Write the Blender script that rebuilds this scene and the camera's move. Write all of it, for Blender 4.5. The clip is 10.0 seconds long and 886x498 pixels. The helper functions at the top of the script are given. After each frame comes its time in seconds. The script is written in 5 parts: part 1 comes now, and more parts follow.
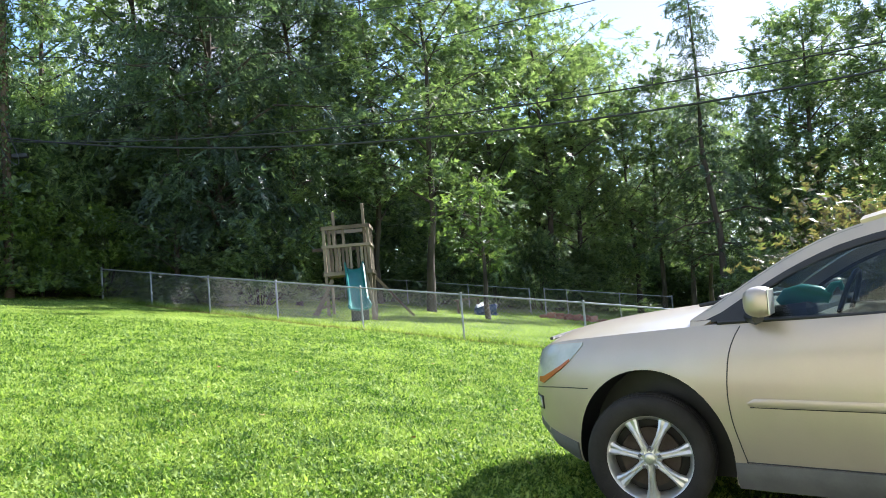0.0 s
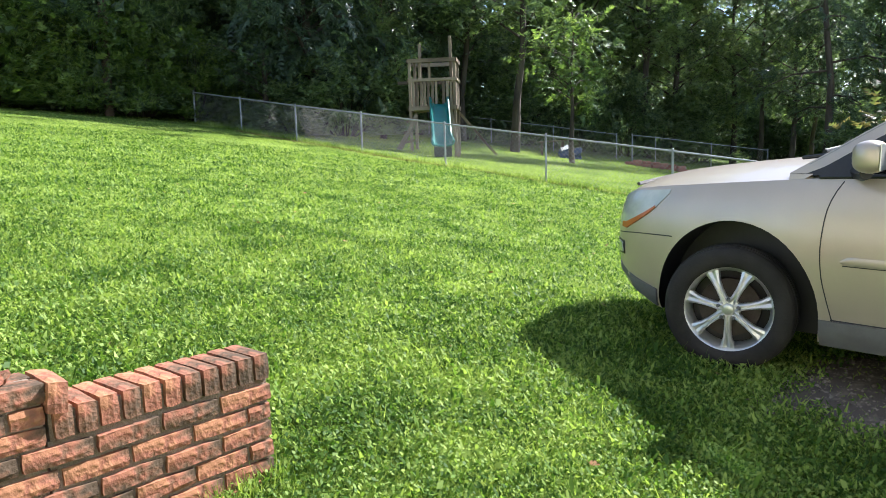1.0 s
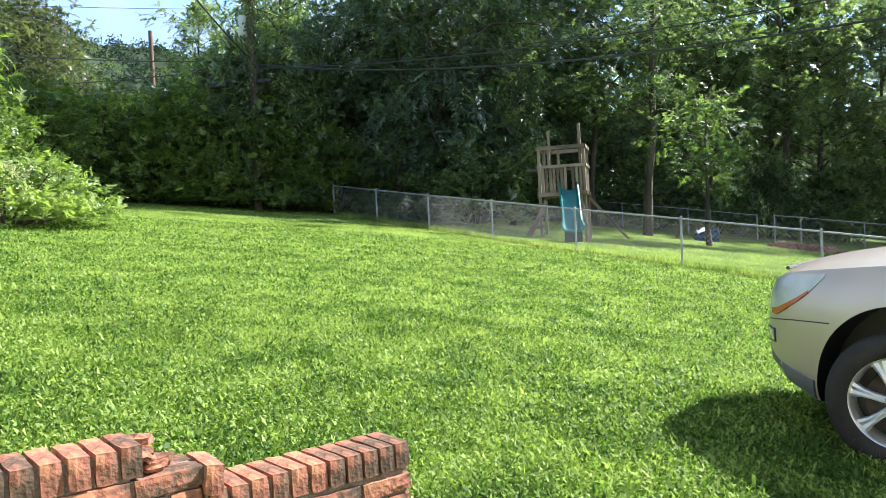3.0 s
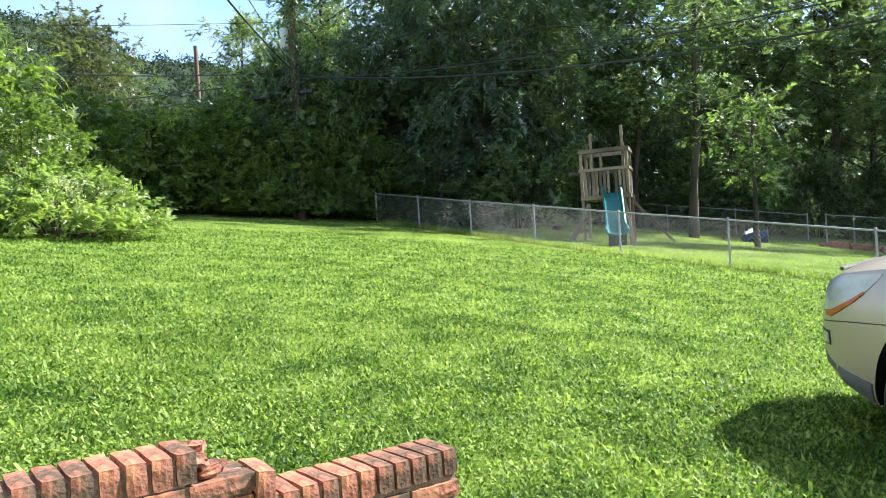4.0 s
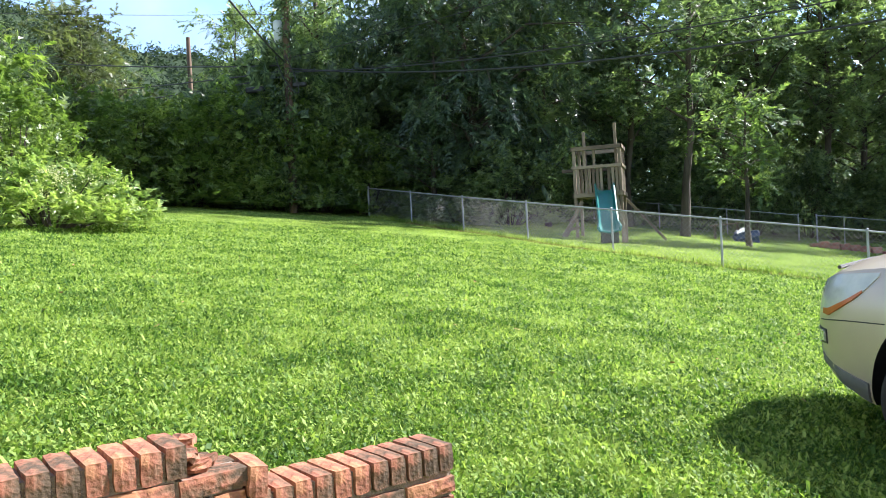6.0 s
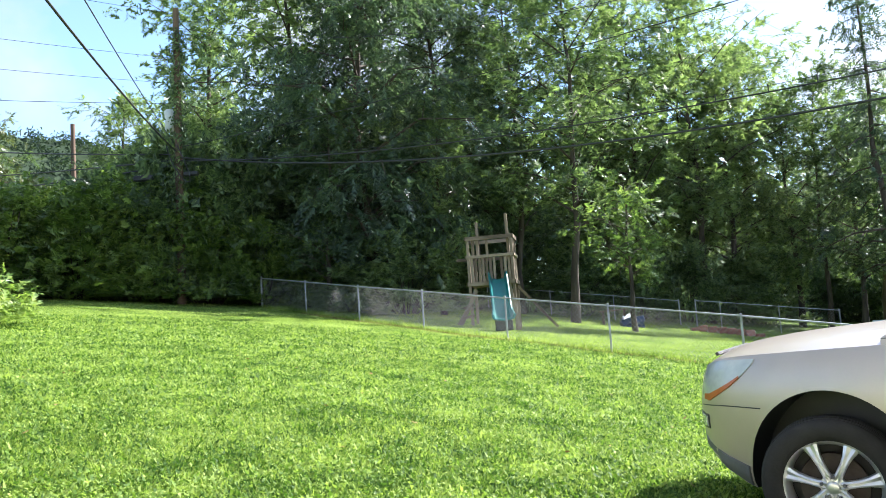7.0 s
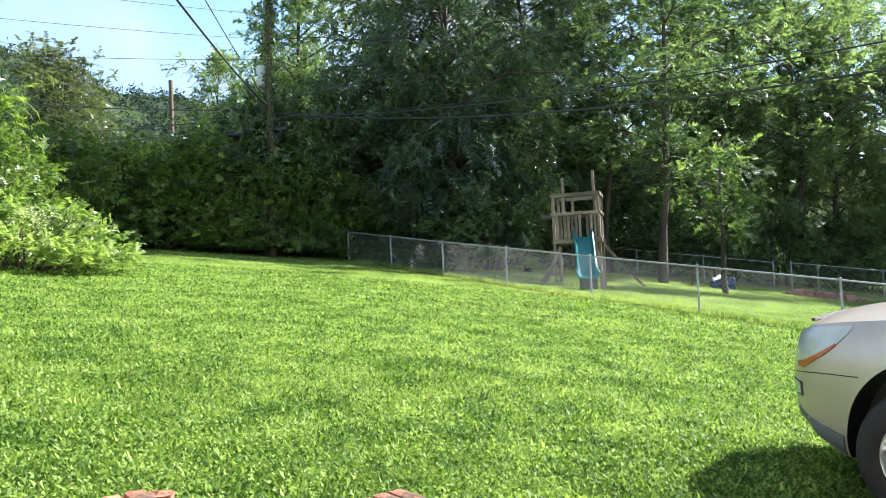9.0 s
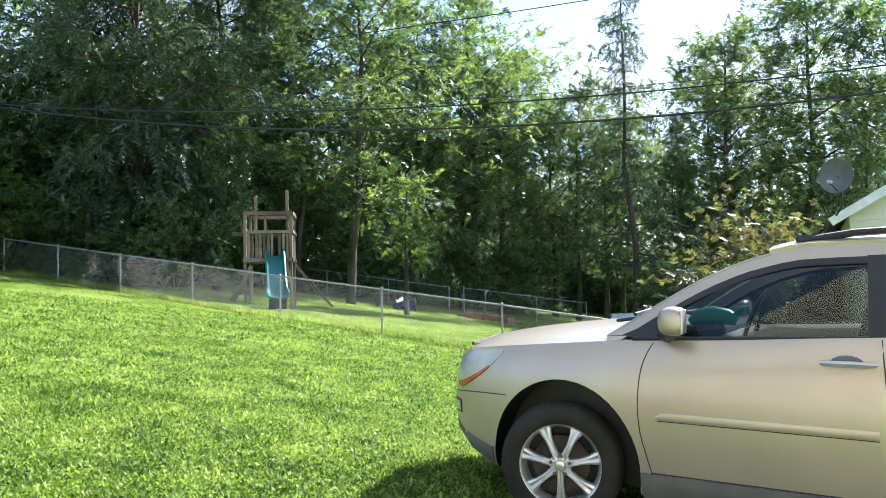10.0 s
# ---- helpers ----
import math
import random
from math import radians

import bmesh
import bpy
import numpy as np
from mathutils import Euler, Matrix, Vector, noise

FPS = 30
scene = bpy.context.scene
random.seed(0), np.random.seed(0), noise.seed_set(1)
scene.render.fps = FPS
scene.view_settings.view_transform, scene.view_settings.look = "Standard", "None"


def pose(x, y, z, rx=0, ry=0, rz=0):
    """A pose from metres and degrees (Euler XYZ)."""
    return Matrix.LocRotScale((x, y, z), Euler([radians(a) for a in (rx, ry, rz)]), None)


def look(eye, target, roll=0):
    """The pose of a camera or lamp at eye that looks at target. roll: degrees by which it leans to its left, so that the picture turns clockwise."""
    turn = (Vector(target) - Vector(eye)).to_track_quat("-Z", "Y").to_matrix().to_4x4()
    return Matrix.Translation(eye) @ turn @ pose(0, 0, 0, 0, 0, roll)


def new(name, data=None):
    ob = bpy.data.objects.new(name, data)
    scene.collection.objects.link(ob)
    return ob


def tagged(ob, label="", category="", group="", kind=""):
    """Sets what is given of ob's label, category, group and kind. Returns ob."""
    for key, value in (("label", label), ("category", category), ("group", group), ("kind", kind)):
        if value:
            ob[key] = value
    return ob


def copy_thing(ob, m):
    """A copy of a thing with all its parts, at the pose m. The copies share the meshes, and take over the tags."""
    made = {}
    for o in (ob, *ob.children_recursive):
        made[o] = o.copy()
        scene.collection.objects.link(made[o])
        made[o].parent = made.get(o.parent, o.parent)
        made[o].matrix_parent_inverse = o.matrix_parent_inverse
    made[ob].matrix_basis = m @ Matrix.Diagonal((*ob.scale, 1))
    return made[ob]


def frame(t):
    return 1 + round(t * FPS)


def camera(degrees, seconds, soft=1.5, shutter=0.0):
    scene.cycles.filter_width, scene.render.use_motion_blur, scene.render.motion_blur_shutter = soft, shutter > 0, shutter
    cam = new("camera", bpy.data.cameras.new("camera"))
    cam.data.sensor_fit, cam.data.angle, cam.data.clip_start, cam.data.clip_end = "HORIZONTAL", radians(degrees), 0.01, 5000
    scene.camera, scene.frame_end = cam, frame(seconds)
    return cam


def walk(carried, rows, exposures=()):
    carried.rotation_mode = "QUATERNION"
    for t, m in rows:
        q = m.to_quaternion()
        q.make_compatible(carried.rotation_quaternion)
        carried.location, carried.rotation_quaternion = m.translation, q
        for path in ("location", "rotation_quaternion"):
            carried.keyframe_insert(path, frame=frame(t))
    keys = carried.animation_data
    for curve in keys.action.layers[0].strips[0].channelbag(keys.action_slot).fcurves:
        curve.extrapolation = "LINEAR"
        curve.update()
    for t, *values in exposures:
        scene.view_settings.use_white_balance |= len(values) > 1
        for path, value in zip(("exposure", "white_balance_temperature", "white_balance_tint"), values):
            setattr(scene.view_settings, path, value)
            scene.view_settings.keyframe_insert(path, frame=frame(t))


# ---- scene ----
cam = camera(60.8, 10.0, 0.6)
PATH = [
    (0, (0.224, -0.377, 1.395), (0.247, 1.617, 1.541), -4.8),
    (0.5, (0.201, -0.381, 1.395), (0.042, 1.61, 1.506), -4.3),
    (1, (0.203, -0.34, 1.374), (-0.009, 1.631, 1.11), -1.7),
    (1.5, (0.183, -0.34, 1.372), (-0.129, 1.572, 0.875), 1.0),
    (2, (0.185, -0.351, 1.381), (-0.237, 1.577, 1.056), -0.9),
    (2.5, (0.179, -0.359, 1.389), (-0.29, 1.582, 1.275), -1.6),
    (3, (0.174, -0.36, 1.386), (-0.367, 1.566, 1.361), -2.8),
    (4.5, (0.167, -0.369, 1.388), (-0.509, 1.513, 1.4), -3.7),
    (5, (0.165, -0.364, 1.392), (-0.555, 1.501, 1.439), -2.9),
    (5.2, (0.151, -0.378, 1.4), (-0.597, 1.477, 1.428), -2.3),
    (6.3, (0.121, -0.309, 1.369), (-0.385, 1.626, 1.345), -3.0),
    (6.5, (0.116, -0.346, 1.372), (-0.302, 1.61, 1.391), -3.0),
    (7, (0.136, -0.34, 1.406), (-0.208, 1.619, 1.607), -4.0),
    (7.5, (0.151, -0.335, 1.396), (-0.266, 1.605, 1.644), -4.8),
    (8, (0.156, -0.355, 1.395), (-0.285, 1.589, 1.551), -4.2),
    (8.5, (0.15, -0.394, 1.413), (-0.33, 1.546, 1.503), -2.7),
    (9, (0.13, -0.358, 1.413), (-0.438, 1.558, 1.511), -2.6),
    (9.5, (0.131, -0.452, 1.431), (-0.173, 1.522, 1.529), -2.1),
    (10, (0.176, -0.421, 1.445), (0.404, 1.562, 1.565), -1.3),
]
EXPOSURE = [(0, 1.86), (0.5, 1.82), (1, 1.72), (2, 1.74), (3, 1.82), (4.5, 1.84), (6.3, 1.88), (7.5, 1.98), (8.5, 1.92), (10, 1.90)]
EXPOSURE = [(t, stops + 0.17, 6000, 14) for t, stops in EXPOSURE]
walk(cam, [(t, look(e, g, r)) for t, e, g, r in PATH], EXPOSURE)

# ---- light ----
SUN_AZ, SUN_EL = radians(53), radians(40.5)
world = bpy.data.worlds.new("sky")
scene.world = world
world.use_nodes = True
wn = world.node_tree
sky = wn.nodes.new("ShaderNodeTexSky")
sky.sky_type = 'NISHITA'
sky.sun_disc = False
sky.sun_elevation = SUN_EL
sky.sun_rotation = SUN_AZ
sky.air_density, sky.dust_density, sky.ozone_density = 1.0, 0.25, 2.0
# thin white cloud in the sky
tcw, nzw, rpw, mxw = wn.nodes.new("ShaderNodeTexCoord"), wn.nodes.new("ShaderNodeTexNoise"), wn.nodes.new("ShaderNodeValToRGB"), wn.nodes.new("ShaderNodeMixRGB")
nzw.inputs["Scale"].default_value, nzw.inputs["Detail"].default_value, nzw.inputs["Roughness"].default_value = 2.2, 8, 0.55
rpw.color_ramp.elements[0].position, rpw.color_ramp.elements[1].position = 0.46, 0.62
rpw.color_ramp.elements[1].color = (0.88, 0.88, 0.88, 1)
mxw.inputs[2].default_value = (2.5, 2.55, 2.65, 1)
wn.links.new(tcw.outputs["Generated"], nzw.inputs["Vector"])
wn.links.new(nzw.outputs[0], rpw.inputs[0])
wn.links.new(rpw.outputs[0], mxw.inputs[0])
wn.links.new(sky.outputs[0], mxw.inputs[1])
wn.links.new(mxw.outputs[0], wn.nodes["Background"].inputs[0])
wn.nodes["Background"].inputs[1].default_value = 0.095
sun_data = bpy.data.lights.new("sun", 'SUN')
sun_data.energy, sun_data.angle, sun_data.color = 4.8, radians(0.6), (1.0, 0.96, 0.89)
sun = new("sun", sun_data)
SUN_DIR = Vector((math.sin(SUN_AZ) * math.cos(SUN_EL), math.cos(SUN_AZ) * math.cos(SUN_EL), math.sin(SUN_EL)))
sun.matrix_world = look(SUN_DIR * 60, (0, 0, 0))

# ---- materials ----
def material(name, colors, rough=0.7, metal=0.0, scale=8.0, fine=60.0, bump=0.2, fine_amount=0.25, island=0.0, per_object=0.0,
             translucent=0.0, spec=0.5, coat=0.0, relief=0.01, stretch=(1, 1, 1), coords="Object"):
    """Two noises (patches and grain) between two colours, varied by piece, with relief."""
    m = bpy.data.materials.new(name)
    m.use_nodes = True
    nt = m.node_tree
    N, L = nt.nodes, nt.links
    b = N["Principled BSDF"]
    tc = N.new("ShaderNodeTexCoord")
    mp = N.new("ShaderNodeMapping")
    mp.inputs["Scale"].default_value = stretch
    L.new(tc.outputs[coords], mp.inputs[0])
    n1, n2 = N.new("ShaderNodeTexNoise"), N.new("ShaderNodeTexNoise")
    n1.inputs["Scale"].default_value, n2.inputs["Scale"].default_value = scale, fine
    n1.inputs["Detail"].default_value, n2.inputs["Detail"].default_value = 5, 4
    for n in (n1, n2):
        L.new(mp.outputs[0], n.inputs["Vector"])
    ramp = N.new("ShaderNodeValToRGB")
    els = ramp.color_ramp.elements
    while len(els) < len(colors):
        els.new(0.5)
    for i, c in enumerate(colors):
        els[i].position = 0.3 + 0.4 * i / max(1, len(colors) - 1)
        els[i].color = (*c, 1)
    mix = N.new("ShaderNodeMath")
    mix.operation = 'MULTIPLY_ADD'
    mix.inputs[1].default_value = fine_amount
    sub = N.new("ShaderNodeMath")
    sub.operation = 'SUBTRACT'
    sub.inputs[1].default_value = 0.5
    L.new(n2.outputs[0], sub.inputs[0])
    L.new(sub.outputs[0], mix.inputs[0])
    L.new(n1.outputs[0], mix.inputs[2])
    last = mix.outputs[0]
    for amount, node, out in ((island, "ShaderNodeNewGeometry", "Random Per Island"), (per_object, "ShaderNodeObjectInfo", "Random")):
        if amount:
            g = N.new(node)
            s = N.new("ShaderNodeMath")
            s.operation = 'SUBTRACT'
            s.inputs[1].default_value = 0.5
            L.new(g.outputs[out], s.inputs[0])
            a = N.new("ShaderNodeMath")
            a.operation = 'MULTIPLY_ADD'
            a.inputs[1].default_value = amount
            L.new(s.outputs[0], a.inputs[0])
            L.new(last, a.inputs[2])
            last = a.outputs[0]
    L.new(last, ramp.inputs[0])
    L.new(ramp.outputs[0], b.inputs["Base Color"])
    b.inputs["Roughness"].default_value, b.inputs["Metallic"].default_value = rough, metal
    b.inputs["Specular IOR Level"].default_value = spec
    b.inputs["Coat Weight"].default_value = coat
    b.inputs["Coat Roughness"].default_value = 0.08
    if bump:
        bp = N.new("ShaderNodeBump")
        bp.inputs["Strength"].default_value = bump
        bp.inputs["Distance"].default_value = relief
        L.new(n2.outputs[0], bp.inputs["Height"])
        L.new(bp.outputs[0], b.inputs["Normal"])
    if translucent:
        t = N.new("ShaderNodeBsdfTranslucent")
        gain = N.new("ShaderNodeMixRGB")
        gain.blend_type = 'MULTIPLY'
        gain.inputs[0].default_value = 1.0
        gain.inputs[2].default_value = (1.4, 1.5, 0.85, 1)
        L.new(ramp.outputs[0], gain.inputs[1])
        L.new(gain.outputs[0], t.inputs[0])
        ms = N.new("ShaderNodeMixShader")
        ms.inputs[0].default_value = translucent
        L.new(b.outputs[0], ms.inputs[1])
        L.new(t.outputs[0], ms.inputs[2])
        L.new(ms.outputs[0], N["Material Output"].inputs[0])
    return m


M_GROUND = material("lawn_soil", [(0.058, 0.094, 0.017), (0.10, 0.155, 0.028), (0.155, 0.212, 0.045)], 0.95, scale=0.35, fine=14, bump=0.6, fine_amount=0.5, spec=0.1)
M_GRASS = material("grass_blades", [(0.075, 0.135, 0.020), (0.19, 0.275, 0.046), (0.38, 0.45, 0.125)], 0.6, scale=0.5, fine=3, bump=0, island=0.5, translucent=0.45, spec=0.14)
M_CLOVER = material("weed_leaves", [(0.040, 0.088, 0.013), (0.115, 0.195, 0.031), (0.27, 0.35, 0.085)], 0.55, scale=2, fine=30, bump=0, island=0.5, translucent=0.4, spec=0.14)
LEAF_COLORS = {
    "mid": [(0.056, 0.090, 0.042), (0.11, 0.162, 0.068), (0.20, 0.262, 0.112)],
    "dark": [(0.052, 0.082, 0.056), (0.10, 0.146, 0.09), (0.18, 0.235, 0.137)],
    "light": [(0.075, 0.125, 0.024), (0.14, 0.205, 0.042), (0.23, 0.30, 0.08)],
    "pine": [(0.04, 0.066, 0.042), (0.066, 0.10, 0.058), (0.10, 0.135, 0.08)],
    "brown": [(0.085, 0.07, 0.036), (0.14, 0.115, 0.055), (0.11, 0.135, 0.05)],
    "olive": [(0.040, 0.046, 0.022), (0.07, 0.085, 0.038), (0.11, 0.13, 0.058)],
    "fresh": [(0.065, 0.11, 0.034), (0.13, 0.195, 0.055), (0.24, 0.31, 0.095)],
    "pale": [(0.085, 0.15, 0.030), (0.17, 0.25, 0.055), (0.29, 0.36, 0.10)],
}
M_LEAF = {k: material("leaves_" + k, c, 0.42, scale=0.4, fine=5, bump=0, island=0.5, per_object=0.3, translucent=0.42, spec=0.5) for k, c in LEAF_COLORS.items()}
M_BARK = material("bark", [(0.025, 0.018, 0.013), (0.06, 0.045, 0.032), (0.10, 0.078, 0.058)], 0.9, scale=3, fine=25, bump=0.9, stretch=(1, 1, 0.25))
M_WOOD = material("weathered_wood", [(0.085, 0.058, 0.036), (0.165, 0.12, 0.076), (0.24, 0.185, 0.125)], 0.8, scale=4, fine=60, bump=0.5, per_object=0.5, stretch=(1, 1, 0.15))
M_STEEL = material("galvanised_steel", [(0.26, 0.27, 0.27), (0.38, 0.39, 0.39)], 0.5, 0.6, scale=6, fine=80, bump=0.05)
M_WIRE = material("galvanised_wire", [(0.19, 0.19, 0.185), (0.29, 0.29, 0.28)], 0.55, 0.4, scale=6, fine=80, bump=0)
M_SLIDE = material("teal_plastic", [(0.008, 0.105, 0.092), (0.014, 0.15, 0.132)], 0.3, scale=2, fine=40, bump=0.03)
M_MORTAR = material("mortar", [(0.13, 0.095, 0.068), (0.23, 0.175, 0.13)], 0.95, scale=12, fine=120, bump=0.6)
M_CABLE = material("black_cable", [(0.012, 0.012, 0.012), (0.03, 0.03, 0.03)], 0.6, scale=3, fine=40, bump=0.1)

# ---- builders ----
def np_mesh(name, V, F):
    """A mesh from arrays of places and of faces with equal corner counts."""
    V, F = np.asarray(V, dtype=np.float32), np.asarray(F, dtype=np.int32)
    me = bpy.data.meshes.new(name)
    me.vertices.add(len(V))
    me.vertices.foreach_set("co", V.ravel())
    k = F.shape[1]
    me.loops.add(F.size)
    me.loops.foreach_set("vertex_index", F.ravel())
    me.polygons.add(len(F))
    me.polygons.foreach_set("loop_start", np.arange(0, F.size, k, dtype=np.int32))
    me.update(calc_edges=True)
    me.validate()
    return me


def part(name, data, mat, parent=None, label="", at=None, smooth=False):
    """Links a bmesh or a mesh as one object, under a thing or a part where one is given."""
    if isinstance(data, bmesh.types.BMesh):
        me = bpy.data.meshes.new(name)
        bmesh.ops.recalc_face_normals(data, faces=data.faces)
        data.to_mesh(me)
        data.free()
    else:
        me = data
    if smooth:
        me.polygons.foreach_set("use_smooth", [True] * len(me.polygons))
        if len(me.polygons) < 20000:
            me.set_sharp_from_angle(angle=radians(40))
    if mat is not None and not me.materials:
        me.materials.append(mat)
    ob = new(name, me)
    if parent is not None:
        ob.parent = parent
    if at is not None:
        ob.matrix_basis = at
    if label:
        tagged(ob, label)
    return ob


def add_box(bm, size, m=None, bevel=0.0):
    g = bmesh.ops.create_cube(bm, size=1.0)
    bmesh.ops.scale(bm, vec=size, verts=g["verts"])
    if bevel:
        es = {e for v in g["verts"] for e in v.link_edges}
        r = bmesh.ops.bevel(bm, geom=list(es), offset=bevel, segments=1, affect='EDGES', profile=0.5)
        vs = list({v for f in r["faces"] for v in f.verts} | {v for v in g["verts"] if v.is_valid})
    else:
        vs = g["verts"]
    if m is not None:
        bmesh.ops.transform(bm, matrix=m, verts=vs)
    return bm


def box(size, m=None, bevel=0.0):
    return add_box(bmesh.new(), size, m, bevel)


def add_tube(bm, pts, radii, sides=8, caps=True):
    """A tube along points, with a radius at each."""
    pts = [Vector(p) for p in pts]
    if not hasattr(radii, "__len__"):
        radii = [radii] * len(pts)
    rings, ref = [], None
    for i, p in enumerate(pts):
        d = (pts[min(i + 1, len(pts) - 1)] - pts[max(i - 1, 0)]).normalized()
        if ref is None:
            ref = d.orthogonal().normalized()
        u = (ref - d * ref.dot(d)).normalized()
        ref = u
        w = d.cross(u)
        rings.append([bm.verts.new(p + (u * math.cos(a) + w * math.sin(a)) * radii[i]) for a in [2 * math.pi * k / sides for k in range(sides)]])
    for a, b in zip(rings, rings[1:]):
        for k in range(sides):
            bm.faces.new((a[k], a[(k + 1) % sides], b[(k + 1) % sides], b[k]))
    if caps:
        bm.faces.new(rings[0][::-1])
        bm.faces.new(rings[-1])
    return bm


def thicken(bm, t):
    """Gives open faces a thickness."""
    bm.normal_update()
    bmesh.ops.solidify(bm, geom=bm.faces[:], thickness=t)


def tube(pts, radii, sides=8):
    return add_tube(bmesh.new(), pts, radii, sides)


def thing(name, label, category, at=None, group="", kind=""):
    ob = new(name)
    ob.empty_display_size = 0.2
    if at is not None:
        ob.matrix_basis = at
    return tagged(ob, label, category, group, kind)


# ---- ground ----
def step(a, b, v):
    t = np.clip((v - a) / (b - a), 0, 1)
    return t * t * (3 - 2 * t)


def ground_z(x, y):
    x, y = np.asarray(x, dtype=float), np.asarray(y, dtype=float)
    z = 0.117 - 0.15 * 40 * np.tanh(x / 40) + 0.0266 * 80 * np.tanh(y / 80) + 0.025 * np.clip(y - 25, 0, 40)
    drive = step(0.9, 1.8, x) * (1 - step(6.0, 9.5, y)) * (1 - step(7, 12, x))
    z = z + drive * 0.125 * (np.minimum(x, 9) - 1.3)
    z = z - 0.20 * np.exp(-((x + 1.25) ** 2 + (y - 1.0) ** 2) / 1.1)
    z = z + 0.09 * np.exp(-((x - 0.55) ** 2 + (y - 5.2) ** 2) / 1.3)
    z = z + 0.06 * np.exp(-((x - 1.8) ** 2 + (y - 3.7) ** 2) / 3.0)
    z = z + 0.02 * np.sin(x * 0.9 + 1.3) * np.sin(y * 0.7) * step(4, 9, np.hypot(x, y))
    return z


def gz(x, y):
    return float(ground_z(x, y))


xs = np.concatenate([-np.geomspace(900, 32, 22), np.arange(-30, 30.01, 0.5), np.geomspace(32, 900, 22)])
ys = np.concatenate([-np.geomspace(900, 12, 22), np.arange(-10, 60.01, 0.5), np.geomspace(63, 1200, 22)])
X, Y = np.meshgrid(xs, ys)
V = np.stack([X, Y, ground_z(X, Y)], -1).reshape(-1, 3)
nx = len(xs)
I = (np.arange(len(ys) - 1)[:, None] * nx + np.arange(nx - 1)[None, :]).ravel()
F = np.stack([I, I + 1, I + nx + 1, I + nx], 1)
ground = part("ground", np_mesh("ground", V, F), M_GROUND, smooth=True)
tagged(ground, "sloping mown green lawn with bare soil below", "ground", kind="structure")

# ---- trees ----
def leaf_cloud(rng, centres, spread, count, size, droop=0.3, flat=0.6):
    """Leaves (kinked diamonds) scattered round twig ends."""
    c = centres[rng.integers(0, len(centres), count)]
    p = c + rng.normal(0, 1, (count, 3)) * spread * np.array([1, 1, flat])
    d = rng.normal(0, 1, (count, 3))
    d[:, 2] -= droop * 2
    d /= np.linalg.norm(d, axis=1)[:, None]
    n = rng.normal(0, 1, (count, 3)) + np.array([0, 0, 0.9])
    s = np.cross(d, n)
    s /= np.linalg.norm(s, axis=1)[:, None] + 1e-9
    up = np.cross(s, d)
    L = size * rng.uniform(0.6, 1.4, count)[:, None]
    W = L * 0.30
    q = np.stack([p, p + d * L * 0.5 + s * W + up * L * 0.08, p + d * L, p + d * L * 0.5 - s * W + up * L * 0.08], 1)
    return q.reshape(-1, 3)


def leaf_chips(rng, centres, spread, count, size, droop=0.3, flat=0.6):
    """Small three-cornered leaves scattered round twig ends."""
    q = leaf_cloud(rng, centres, spread, count, size, droop, flat).reshape(-1, 4, 3)
    return q[:, :3].reshape(-1, 3) + np.repeat(rng.normal(0, size * 0.1, (count, 3)), 3, 0)


def sprays(rng, tips, outs, spread, count, leaf, length, droop, per=12, narrow=0.5):
    """Feathered sprays: a twig's end with leaflets set alternately on both its sides, in one plane."""
    k = rng.integers(0, len(tips), count)
    p = tips[k] + rng.normal(0, spread, (count, 3)) * np.array([1, 1, 0.7])
    d = outs[k] * 0.75 + rng.normal(0, 0.55, (count, 3))
    d[:, 2] -= droop * 0.9
    d /= np.linalg.norm(d, axis=1)[:, None]
    n = rng.normal(0, 0.45, (count, 3)) + np.array([0, 0, 1.0])
    s = np.cross(d, n)
    s /= np.linalg.norm(s, axis=1)[:, None] + 1e-9
    L = (length * rng.uniform(0.6, 1.35, count))[:, None]
    size = (leaf * rng.uniform(0.75, 1.3, count))[:, None]
    out = []
    for j in range(per):
        f = (j // 2 + 0.5) / (per // 2)
        c = p + d * L * f
        c[:, 2] -= (L[:, 0] * f * f) * 0.35 * (0.4 + droop)
        way = d * 0.55 + s * (0.85 if j % 2 else -0.85) + rng.normal(0, 0.22, (count, 3))
        way[:, 2] -= 0.12 + 0.35 * droop
        way /= np.linalg.norm(way, axis=1)[:, None]
        half = d * size * narrow * 0.5 * rng.uniform(0.7, 1.2, (count, 1))
        out.append(np.stack([c - half, c + half, c + way * size * (1.1 - 0.35 * f)], 1))
    return np.stack(out, 1).reshape(-1, 3)


def tris(n):
    return np.arange(n * 3).reshape(-1, 3)


def quads(n):
    return np.arange(n * 4).reshape(-1, 4)


